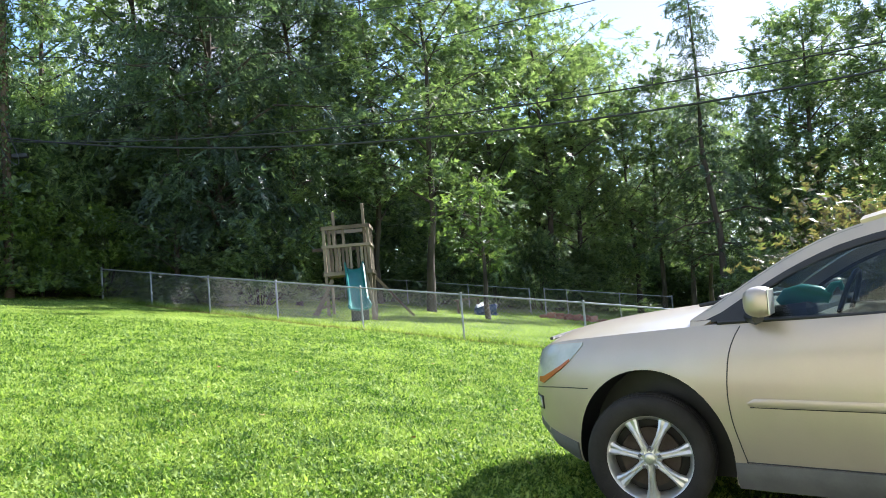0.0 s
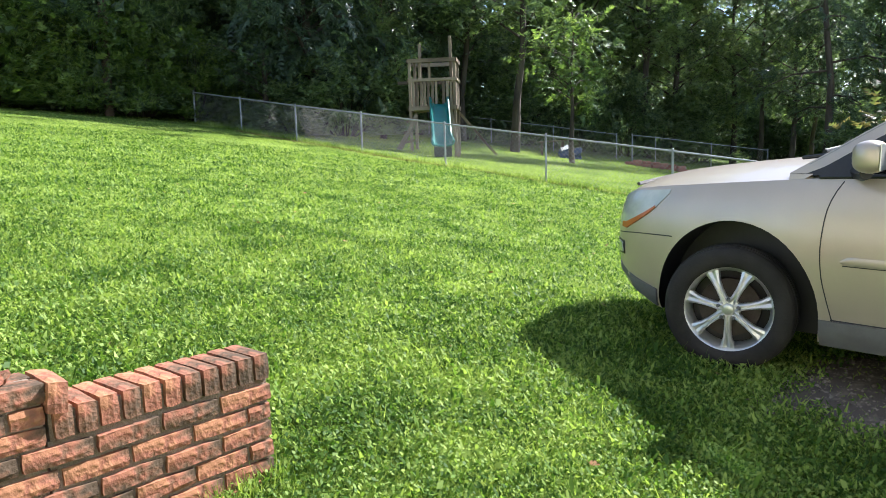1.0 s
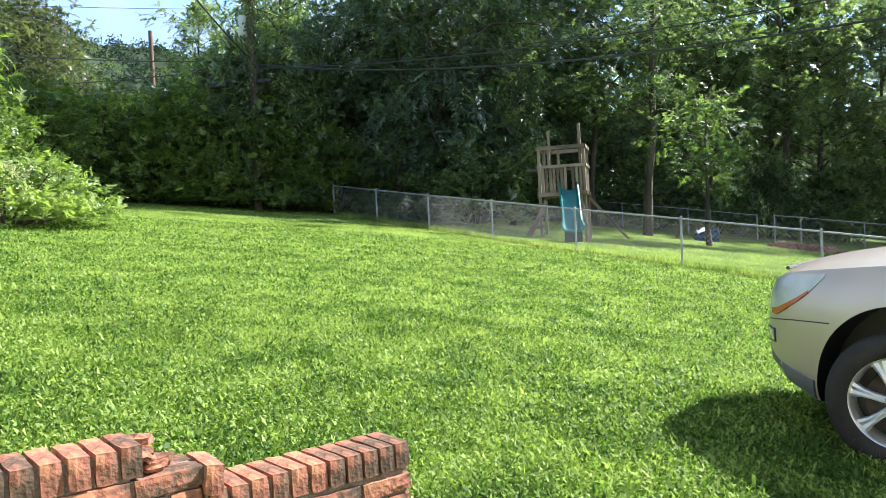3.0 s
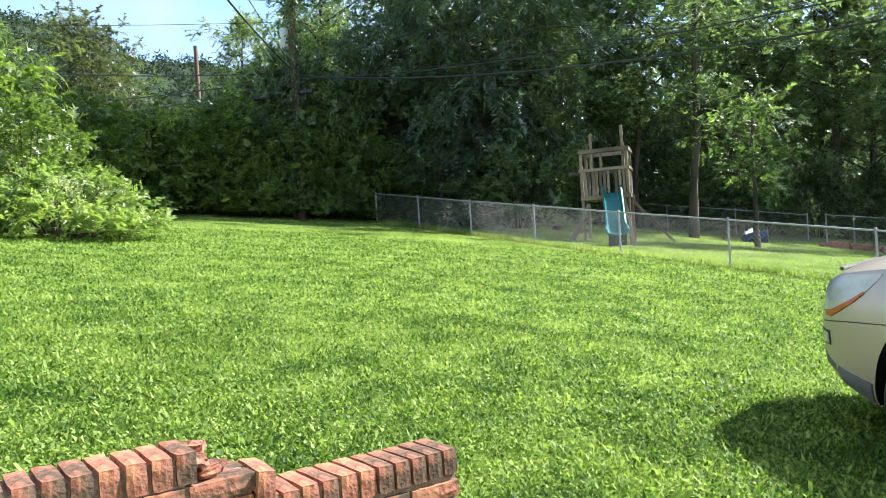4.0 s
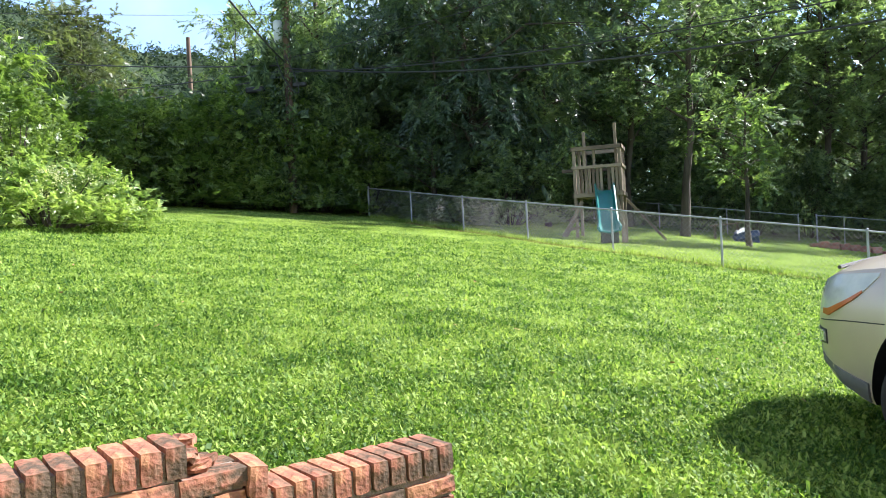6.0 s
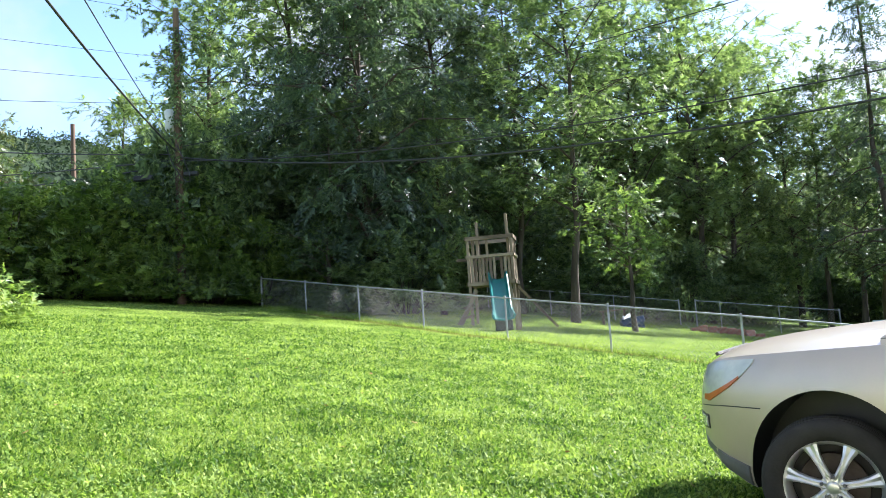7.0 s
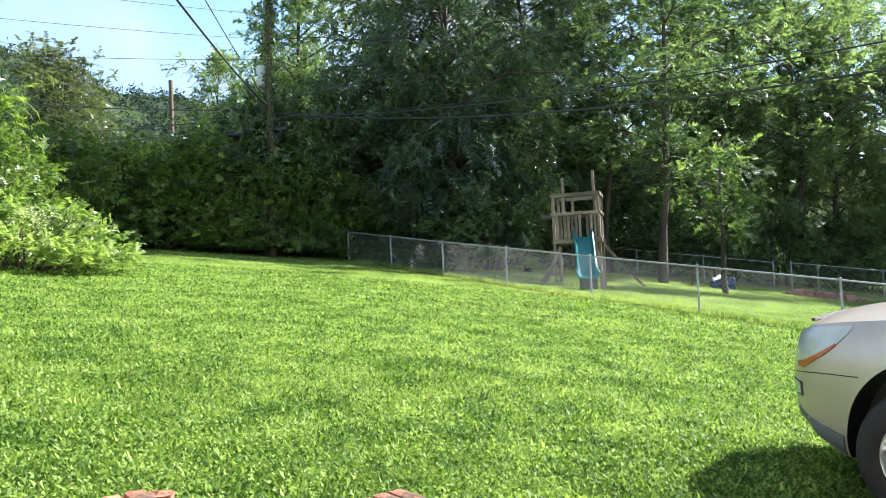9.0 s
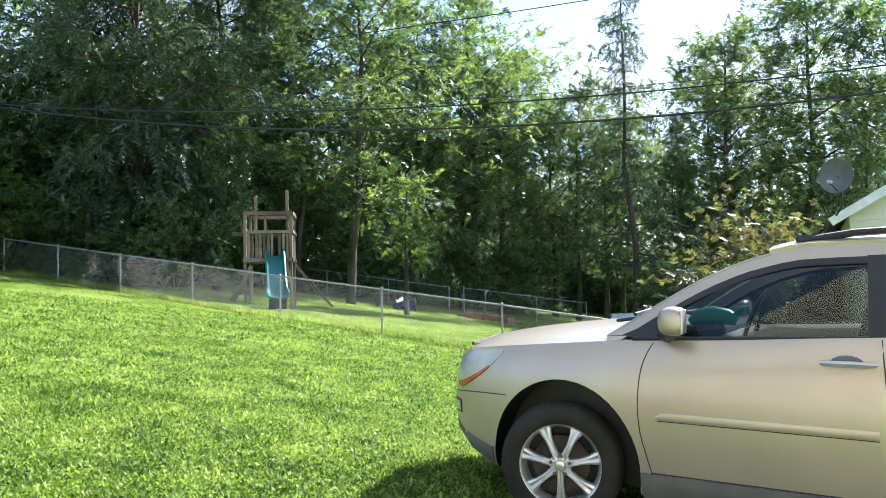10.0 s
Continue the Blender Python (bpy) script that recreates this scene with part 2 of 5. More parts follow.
def make_tree(name, label, seed, height, crown_r, base, leaves, leaf_size, kind, trunk_r, at, lean=0.0, shape="oval", droop=0.3, spread=0.45, limbs=26):
    """A tapered trunk with limbs and twigs, and a crown of leaves at the twigs' ends."""
    rng = np.random.default_rng(seed)
    root = thing(name, label, "tree", at)
    bm = bmesh.new()
    n = 9
    wob = rng.normal(0, 0.12, (n, 2)).cumsum(0) * height / 16
    spine = [Vector((wob[i, 0] + lean * (i / (n - 1)) ** 1.5 * height, wob[i, 1], height * 0.97 * i / (n - 1) - (0.25 if i == 0 else 0))) for i in range(n)]
    rad = [trunk_r * (1.25 if i == 0 else 1) * (1 - 0.93 * (i / (n - 1)) ** 0.85) + 0.012 for i in range(n)]
    add_tube(bm, spine, rad, 9)

    def on_spine(f):
        f = min(max(f, 0), 0.999) * (n - 1)
        i = int(f)
        return spine[i].lerp(spine[i + 1], f - i)

    tips, outs = [], []
    for k in range(limbs):
        f = base + (0.98 - base) * (k + rng.random()) / limbs
        u = (f - base) / (1 - base)
        reach = crown_r * {"oval": math.sin(math.pi * min(1, 0.16 + 0.80 * u)) ** 0.7, "cone": 1.0 - 0.86 * u, "broad": (1 - u ** 3) * 0.9 + 0.1}[shape]
        a = k * 2.4 + rng.normal(0, 0.4)
        rise = {"oval": 0.55, "cone": -0.05, "broad": 0.7}[shape] + rng.normal(0, 0.15)
        reach *= rng.uniform(0.45, 1.3)
        p0 = on_spine(f)
        out = Vector((math.cos(a), math.sin(a), rise)).normalized()
        mid = p0 + out * reach * 0.55
        end = p0 + out * reach + Vector((0, 0, -droop * reach * 0.35))
        r0 = max(0.02, trunk_r * 0.36 * (1 - 0.7 * u))
        add_tube(bm, [p0, mid, end], [r0, r0 * 0.6, 0.012], 5, caps=False)
        for j in range(7):
            g = 0.25 + 0.75 * (j + rng.random()) / 7
            q = (p0.lerp(mid, g / 0.55) if g < 0.55 else mid.lerp(end, (g - 0.55) / 0.45))
            o = Vector(rng.normal(0, 1, 3)) * 0.30 * reach ** 0.7
            o.z = o.z * 0.7 - droop * 0.35
            tips.append(q + o)
            outs.append(out)
            if j % 2 == 0:
                add_tube(bm, [q, q + o], [r0 * 0.3, 0.007], 3, caps=False)
    part("trunk", bm, M_BARK, root, smooth=True)
    q = sprays(rng, np.array(tips), np.array(outs), spread, int(leaves * 1.9 / 12), leaf_size * 0.82, leaf_size * 2.7, droop)
    part("crown", np_mesh("crown", q, tris(len(q) // 3)), M_LEAF[kind], root)
    return root


def make_shrub(name, label, seed, rx, ry, rz, leaves, leaf_size, kind, at, category="bush", spread=0.22, lobes=40):
    """A thicket of stems with leaves on many small mounds."""
    rng = np.random.default_rng(seed)
    root = thing(name, label, category, at)
    th = rng.uniform(0, 2 * math.pi, lobes)
    el = np.arcsin(rng.uniform(0.0, 1, lobes))
    rr = rng.uniform(0.66, 1.12, lobes)
    c = np.stack([np.cos(th) * np.cos(el) * rx * rr, np.sin(th) * np.cos(el) * ry * rr, np.maximum(0.1, np.sin(el) * rz * rr)], 1)
    bm = bmesh.new()
    for p in c[:: max(1, lobes // 26)]:
        b = Vector((p[0] * 0.25, p[1] * 0.25, -0.1))
        add_tube(bm, [b, b.lerp(Vector(p), 0.5) + Vector((0, 0, rz * 0.12)), Vector(p)], [0.03, 0.02, 0.006], 4, caps=False)
    tagged(part("stem", bm, M_BARK, root), kind="stuff")
    outs = c / np.array([rx, ry, rz]) + np.array([0, 0, 0.35])
    q = sprays(rng, c, outs, spread * max(rx, rz) * 0.6, int(leaves * 1.7 / 10), leaf_size * 0.95, leaf_size * 2.6, 0.35, 10, 0.55)
    f = tris(len(q) // 3)
    q[:, 2] = np.maximum(q[:, 2], 0.02)
    part("foliage", np_mesh("foliage", q, f), M_LEAF[kind], root)
    return root


def polar(az, d):
    """A place at a bearing (degrees right of the y axis) and distance from the porch."""
    a = radians(az)
    return 0.17 + d * math.sin(a), -0.37 + d * math.cos(a)


def stand(x, y, turn=0.0, s=1.0, sz=None):
    return pose(x, y, gz(x, y), 0, 0, turn) @ Matrix.Diagonal((s, s, sz or s, 1))


TALL = "tall leafy deciduous tree at the wood's edge"
OAK = make_tree("tree", TALL, 3, 18, 4.6, 0.12, 18000, 0.26, "mid", 0.24, stand(*polar(-20.5, 35)), spread=0.36, limbs=34)
WILLOW = make_tree("tree", "tall dark tree with hanging narrow leaves", 8, 21, 5.4, 0.08, 42000, 0.27, "dark", 0.26, stand(*polar(-14.2, 30.8)), droop=0.75, spread=0.46, limbs=52)
LOCUST = make_tree("tree", "slender locust tree with airy grey-green foliage", 12, 18, 4.8, 0.22, 17000, 0.23, "mid", 0.18, stand(*polar(-0.5, 32.8)), lean=0.05, spread=0.34, limbs=30)
CEDAR = make_tree("tree", "tall narrow cedar with sparse dark boughs", 15, 18.8, 2.9, 0.14, 6200, 0.22, "pine", 0.2, stand(*polar(21.0, 40)), shape="cone", droop=0.5, limbs=27, spread=0.25)
DUSK = make_tree("tree", "leafy tree behind the far yard", 44, 17, 4.4, 0.22, 12500, 0.25, "mid", 0.22, stand(*polar(26, 50)), spread=0.32, limbs=30)
YOUNG = make_tree("tree", "young tree with bright yellow-green leaves beside the yard", 22, 6.0, 1.9, 0.36, 2500, 0.19, "fresh", 0.1, stand(*polar(3.9, 30)), spread=0.26, limbs=18, droop=0.4, lean=-0.03)
OLIVE = make_tree("tree", "round olive-brown tree before the distant hill", 52, 11.0, 4.0, 0.12, 17000, 0.25, "olive", 0.2, stand(*polar(-43.2, 50)), spread=0.55, limbs=34)
spots = [(OAK, -27.0, 43, 140, 1.05), (WILLOW, -9.5, 38, 90, 0.92),
         (OAK, -5.5, 42, 310, 0.92), (LOCUST, -4.2, 37, 60, 0.98), (LOCUST, 5.5, 42, 200, 1.0), (LOCUST, 9.3, 43, 100, 1.1),
         (OAK, 12.2, 50, 160, 0.98), (LOCUST, 16.5, 46, 280, 0.80), (CEDAR, 24.5, 46, 70, 0.72), (OAK, 27.3, 47, 75, 1.02), (OAK, 33.0, 45, 190, 1.16),
         (LOCUST, 38.5, 46, 130, 1.05), (LOCUST, 20, 54, 30, 0.85), (DUSK, 8, 48, 40, 1.0), (DUSK, 11.5, 45, 130, 0.9), (DUSK, 15, 47, 220, 0.80), (DUSK, 18.5, 45, 310, 0.72), (DUSK, 23.5, 44, 15, 0.62), (DUSK, 30.5, 50, 95, 0.92), (DUSK, 36.5, 48, 170, 0.9), (DUSK, 2.5, 44, 75, 0.95), (OAK, -49.5, 46, 100, 0.55), (OAK, -40.5, 54, 20, 0.5), (OAK, -33, 48, 200, 0.66), (OAK, 1.5, 50, 170, 0.9),
         (OAK, -18.2, 29.8, 250, 0.5), (OAK, -10.2, 31.0, 160, 0.5)]
for proto, az, d, turn, s in spots:
    x, y = polar(az, d)
    copy_thing(proto, stand(x, y, turn, s))

THICKET = make_shrub("thicket", "dense green undergrowth at the wood's edge", 31, 2.8, 2.2, 4.4, 11500, 0.20, "mid", stand(*polar(-33, 31.5)), lobes=58, spread=0.15)
for az, d, turn, s in [(-29, 32, 30, 1.05), (-25.5, 33, 80, 1.1), (-22, 34, 130, 1.0), (-18.5, 34, 200, 1.0), (-15, 35, 260, 0.8), (-11.5, 36, 20, 0.8), (-13.2, 30.2, 40, 0.7), (-17, 30, 100, 0.6), (-8, 38, 60, 0.75),
                       (-4, 39, 10, 0.75), (0, 40, 50, 0.8), (4, 41, 90, 0.75), (7.5, 42, 130, 0.65)]:
    x, y = polar(az, d)
    copy_thing(THICKET, stand(x, y, turn, s, s * (0.95 + 0.4 * math.sin(az * 1.9))))
for az, d, turn, s in [(10.5, 44, 170, 0.75), (12.6, 46, 20, 0.85), (15.5, 62, 40, 0.9), (18, 64, 80, 1.0), (20.5, 62, 140, 0.9), (22.5, 60, 10, 0.9), (23.5, 38, 210, 0.75), (26, 36, 300, 0.7), (36, 38, 60, 0.9), (39.5, 36, 150, 0.9)]:
    x, y = polar(az, d)
    copy_thing(THICKET, stand(x, y, turn, s))
HEDGE = make_shrub("bush", "tall sunlit yellow-green bush by the lawn", 33, 2.3, 2.0, 3.9, 11000, 0.16, "light", stand(*polar(-40.5, 30.0), 0, 1.0, 1.0), lobes=70, spread=0.14)
for az, d, turn, s, sz in [(-36, 31.0, 60, 1.1, 1.02), (-45.0, 28.5, 120, 1.05, 1.0), (-50, 26.5, 200, 1.2, 1.4), (-33, 31.5, 20, 1.15, 1.2), (-55, 25, 300, 1.3, 1.5), (-47.5, 22, 250, 0.7, 0.75), (-38.2, 32.5, 330, 1.1, 1.0),
                          (-43, 31.5, 10, 1.1, 0.98), (-30.4, 31.2, 90, 0.95, 1.2), (-20, 31.8, 70, 0.6, 0.7), (-27.3, 31, 140, 0.85, 1.0), (-23.8, 31.2, 220, 0.7, 0.85), (-16.3, 31.6, 310, 0.62, 0.7)]:
    x, y = polar(az, d)
    copy_thing(HEDGE, stand(x, y, turn, s, sz))
FLOWER = make_shrub("bush", "low mounded bush with pale green leaves and cream blossom", 35, 1.75, 1.3, 1.05, 13000, 0.095, "pale", stand(-11.5, 11.1, 35), lobes=110, spread=0.16)
brng = np.random.default_rng(77)
ba, bt = brng.uniform(0, 6.28, 34), brng.uniform(0.35, 1.5, 34)
heads = np.stack([1.78 * np.cos(ba) * np.cos(bt), 1.33 * np.sin(ba) * np.cos(bt), 1.10 * np.sin(bt)], 1)
M_BLOSSOM = material("cream_blossom", [(0.42, 0.42, 0.24), (0.58, 0.57, 0.36)], 0.7, scale=4, fine=30, bump=0, island=0.4, translucent=0.3, spec=0.1)
part("blossom", np_mesh("blossom", leaf_cloud(brng, heads, 0.075, 1500, 0.034, 0.1, 0.7), quads(1500)), M_BLOSSOM, FLOWER, "cream blossom")
copy_thing(FLOWER, stand(-13.4, 10.1, 160, 1.0))
BROWN = make_shrub("bush", "thin bush with browning leaves by the neighbour's house", 37, 2.6, 1.8, 5.0, 5200, 0.16, "brown", stand(*polar(28, 25.5)), lobes=120, spread=0.17)
copy_thing(BROWN, stand(*polar(31.8, 24), 100, 0.92))

# ---- fence ----
def fence_at(k):
    """Post k of the line, counted from the corner."""
    known = {0: (-11.74, 26.77), 1: (-9.32, 24.97), 2: (-6.87, 23.19), 3: (-4.41, 21.43), 4: (-1.83, 19.83), 5: (0.78, 18.30), 6: (3.55, 17.10)}
    x, y = known[k] if k in known else (3.55 + 2.79 * (k - 6), 17.10 - 1.22 * (k - 6))
    return Vector((x, y, gz(x, y)))


def build_fence(name, label, posts, height=1.15, mesh_step=0.115, rail=True):
    root = thing(name, label, "fence")
    for i, p in enumerate(posts):
        r = 0.036 if i in (0, len(posts) - 1) else 0.027
        bm = tube([p + Vector((0, 0, -0.3)), p + Vector((0, 0, height - 0.01))], r, 10)
        bmesh.ops.create_uvsphere(bm, u_segments=10, v_segments=5, radius=r * 1.25, matrix=Matrix.Translation(p + Vector((0, 0, height))))
        part("post", bm, M_STEEL, root, smooth=True)
    for a, b in zip(posts, posts[1:]):
        up = Vector((0, 0, height - 0.03))
        part("top_rail", tube([a + up, b + up], 0.021, 8), M_STEEL, root, smooth=True)
        d = b - a
        n = int(d.length / mesh_step)
        bm = bmesh.new()
        h0, h1 = 0.03, height - 0.02
        run = (h1 - h0)
        for s in (1, -1):
            for k in range(-int(run / mesh_step) - 1, n + int(run / mesh_step) + 2):
                u0 = k * mesh_step
                u1 = u0 + s * run
                z0, z1 = h0, h1
                for lo in (0.0,):
                    if u0 < 0 and u1 <= 0 or u0 > d.length and u1 >= d.length:
                        break
                    if u0 < 0:
                        z0, u0 = z0 + (0 - u0), 0
                    elif u0 > d.length:
                        z0, u0 = z0 + (u0 - d.length), d.length
                    if u1 < 0:
                        z1, u1 = z1 - (0 - u1), 0
                    elif u1 > d.length:
                        z1, u1 = z1 - (u1 - d.length), d.length
                    if z1 - z0 > 0.02:
                        add_tube(bm, [a + d * (u0 / d.length) + Vector((0, 0, z0)), a + d * (u1 / d.length) + Vector((0, 0, z1))], 0.0031, 3, caps=False)
        part("wire_mesh", bm, M_WIRE, root)
    return root


build_fence("chain_link_fence", "galvanised chain-link fence along the lawn", [fence_at(k) for k in range(0, 10)])

# ---- brick wall ----
M_BRICK = material("rough_red_brick", [(0.075, 0.052, 0.034), (0.165, 0.088, 0.054), (0.255, 0.102, 0.064), (0.34, 0.158, 0.084)], 0.88, scale=13, fine=36, bump=0.75, fine_amount=0.55, per_object=0.28, relief=0.012, spec=0.2)
WALL_U, WALL_N = Vector((-0.581, -0.814, 0)), Vector((0.814, -0.581, 0))
WALL_M = Matrix.Translation((-0.681, 2.128, 0)) @ Matrix(((WALL_U.x, -WALL_N.x, 0, 0), (WALL_U.y, -WALL_N.y, 0, 0), (0, 0, 1, 0), (0, 0, 0, 1)))
# wall axes: x along the wall from its free end, y into its depth, z up
wall = thing("wall_garden", "low stepped red-brown brick garden wall, broken at the step", "wall", WALL_M, kind="structure")


def rough_brick(size, seed, amount=0.0022):
    """A brick with rock face: a subdivided, chipped box."""
    rng = random.Random(seed)
    bm = bmesh.new()
    g = bmesh.ops.create_cube(bm, size=1.0)
    bmesh.ops.subdivide_edges(bm, edges=bm.edges[:], cuts=2, use_grid_fill=True)
    for v in bm.verts:
        outer = sum(1 for c in v.co if abs(c) > 0.49)
        v.co = Vector([c * size[i] for i, c in enumerate(v.co)])
        if outer >= 2:
            v.co -= Vector([math.copysign(0.002 if outer == 2 else 0.0032, c) if abs(c) > 0.49 * size[i] else 0 for i, c in enumerate(v.co)])
        v.co += Vector((rng.uniform(-1, 1), rng.uniform(-1, 1), rng.uniform(-1, 1))) * amount
    me = bpy.data.meshes.new("brick")
    bmesh.ops.recalc_face_normals(bm, faces=bm.faces)
    bm.to_mesh(me)
    bm.free()
    me.materials.append(M_BRICK)
    return me


STRETCH = [rough_brick((0.194, 0.092, 0.057), s) for s in range(6)]
HALF = [rough_brick((0.092, 0.092, 0.057), 20 + s) for s in range(3)]
ROWLOCK = [rough_brick((0.058, 0.200, 0.092), 40 + s, 0.0016) for s in range(6)]
CHIP = [rough_brick((0.06, 0.08, 0.03), 60 + s, 0.008) for s in range(3)]
rnd = random.Random(5)


def lay(meshes, x, y, z, turn=0.0, tilt=0.0):
    part("brick", rnd.choice(meshes), None, wall, at=pose(x, y + rnd.uniform(-0.004, 0.004), z + rnd.uniform(-0.0015, 0.0015), rnd.uniform(-1, 1), tilt + rnd.uniform(-0.7, 0.7), turn + rnd.uniform(-0.8, 0.8)))


COURSE = 0.0675
LOW_TOP = 0.692
row_top = LOW_TOP - 0.104
END = 2.6
for c in range(9):
    z = row_top - 0.0338 - c * COURSE
    x = 0.0
    if c % 2 == 1:
        lay(HALF, 0.046, 0.046, z)
        x = 0.102
    while x < END:
        lay(STRETCH, x + 0.097, 0.046, z)
        if x < 0.05 or x > 0.6:
            lay(STRETCH, x + 0.097, 0.150, z)
        x += 0.204
for k in range(11):
    lay(ROWLOCK, 0.029 + k * 0.0660, 0.098, LOW_TOP - 0.046)
# the taller run beyond the step
UP = 0.0615
lay(STRETCH, 0.735 + 0.097, 0.046, row_top + 0.031)
lay(HALF, 0.735 + 0.046, 0.046, row_top + 0.031 + UP)
for c, x in ((0, 0.939), (1, 0.837), (2, 0.728)):
    while x < END:
        lay(STRETCH, x + 0.097, 0.046, row_top + 0.031 + c * UP)
        lay(STRETCH, x + 0.097, 0.150, row_top + 0.031 + c * UP)
        x += 0.204
up_top = row_top + 3 * UP + 0.094
x = 0.925
while x < END:
    lay(ROWLOCK, x, 0.098, up_top - 0.046)
    x += 0.0668
lay(ROWLOCK, 0.700, 0.080, row_top + 0.136, 4, -5)
for dx, dy, dz in ((0.86, 0.07, 0.0), (0.83, 0.10, 0.002), (0.875, 0.12, 0.03), (0.86, 0.15, 0.055), (0.885, 0.06, 0.034)):
    lay(CHIP, dx, dy, row_top + 3 * UP + 0.014 + dz, rnd.uniform(-30, 30), rnd.uniform(-8, 8))
bm = bmesh.new()
add_box(bm, (0.724, 0.170, 0.62), Matrix.Translation((0.370, 0.100, row_top - 0.31 + 0.01)))
add_box(bm, (END - 0.74, 0.170, 0.75), Matrix.Translation((0.74 + (END - 0.74) / 2, 0.100, row_top + 3 * UP - 0.381)))
add_box(bm, (0.715, 0.17, 0.078), Matrix.Translation((0.368, 0.100, LOW_TOP - 0.056)))
add_box(bm, (END - 0.93, 0.17, 0.082), Matrix.Translation((0.93 + (END - 0.93) / 2, 0.100, up_top - 0.058)))
part("mortar", bm, M_MORTAR, wall, "dark recessed mortar")

# ---- car ----
M_PAINT = material("champagne_paint", [(0.44, 0.375, 0.305), (0.50, 0.425, 0.345)], 0.33, 0.45, scale=2.5, fine=90, bump=0.0, fine_amount=0.12, coat=0.5)
M_CHROME = material("bright_alloy", [(0.62, 0.62, 0.60), (0.74, 0.74, 0.72)], 0.33, 0.75, scale=9, fine=60, bump=0.02)
M_RUBBER = material("tyre_rubber", [(0.018, 0.017, 0.016), (0.035, 0.033, 0.03)], 0.85, scale=6, fine=80, bump=0.3, spec=0.3)
M_TRIM = material("black_trim", [(0.012, 0.012, 0.013), (0.022, 0.022, 0.023)], 0.5, scale=6, fine=80, bump=0.1)
M_GREY = material("grey_cladding", [(0.10, 0.10, 0.10), (0.14, 0.14, 0.14)], 0.6, scale=6, fine=80, bump=0.1)
M_CABIN = material("dark_cabin_cloth", [(0.02, 0.019, 0.018), (0.045, 0.042, 0.038)], 0.9, scale=5, fine=90, bump=0.2)
M_AMBER = material("amber_lens", [(0.32, 0.085, 0.025), (0.42, 0.12, 0.035)], 0.2, scale=9, fine=60, bump=0.0)
M_LAMP = material("cloudy_headlight_lens", [(0.36, 0.38, 0.36), (0.50, 0.52, 0.48)], 0.25, 0.0, scale=7, fine=40, bump=0.0, coat=1.0)
M_TEAL = material("teal_toy_plastic", [(0.02, 0.22, 0.17), (0.03, 0.30, 0.23)], 0.4, scale=5, fine=60, bump=0.05)


def glass_material(name, tint, see, rough=0.02):
    m = bpy.data.materials.new(name)
    m.use_nodes = True
    nt = m.node_tree
    N, L = nt.nodes, nt.links
    t, g, mx, lw = N.new("ShaderNodeBsdfTransparent"), N.new("ShaderNodeBsdfGlossy"), N.new("ShaderNodeMixShader"), N.new("ShaderNodeLayerWeight")
    t.inputs[0].default_value = (*[c * see for c in tint], 1)
    g.inputs["Roughness"].default_value = rough
    lw.inputs[0].default_value = 0.5
    steep, gain = N.new("ShaderNodeMath"), N.new("ShaderNodeMath")
    steep.operation, gain.operation = 'POWER', 'MULTIPLY_ADD'
    steep.inputs[1].default_value = 4.0
    gain.inputs[1].default_value, gain.inputs[2].default_value = 0.7, 0.03
    L.new(lw.outputs["Facing"], steep.inputs[0])
    L.new(steep.outputs[0], gain.inputs[0])
    L.new(gain.outputs[0], mx.inputs[0])
    L.new(t.outputs[0], mx.inputs[1])
    L.new(g.outputs[0], mx.inputs[2])
    L.new(mx.outputs[0], N["Material Output"].inputs[0])
    return m


M_GLASS = glass_material("tinted_car_glass", (0.93, 1.0, 0.99), 0.62)
M_SCREEN = glass_material("clear_windscreen_glass", (0.9, 1.0, 1.0), 0.75)

HUB = Vector((1.316, 3.907, 0.427))
CAR_TURN, CAR_PITCH, HUB_Z = -38.0, 1.5, 0.345
# car axes: x to the tail from the front axle, y inwards from the driver's side, z up
CAR_M = Matrix.Translation(HUB) @ pose(0, 0, 0, 0, 0, CAR_TURN) @ pose(0, 0, 0, 0, CAR_PITCH, 0) @ Matrix.Translation((0, 0, -HUB_Z))
car = thing("car", "champagne-gold sport utility car parked on grass and gravel", "car", CAR_M)
W = 0.92


def curve(x, pts):
    """A smooth curve through (x, value) pairs."""
    px, pv = zip(*pts)
    i = min(max(int(np.searchsorted(px, x)) - 1, 0), len(px) - 2)
    h = px[i + 1] - px[i]
    t = min(max((x - px[i]) / h, 0), 1)

    def slope(k):
        if k == 0:
            return (pv[1] - pv[0]) / (px[1] - px[0])
        if k == len(px) - 1:
            return (pv[-1] - pv[-2]) / (px[-1] - px[-2])
        a, b = (pv[k] - pv[k - 1]) / (px[k] - px[k - 1]), (pv[k + 1] - pv[k]) / (px[k + 1] - px[k])
        return 0 if a * b <= 0 else 2 * a * b / (a + b)
    t2, t3 = t * t, t * t * t
    return (2 * t3 - 3 * t2 + 1) * pv[i] + (t3 - 2 * t2 + t) * h * slope(i) + (-2 * t3 + 3 * t2) * pv[i + 1] + (t3 - t2) * h * slope(i + 1)


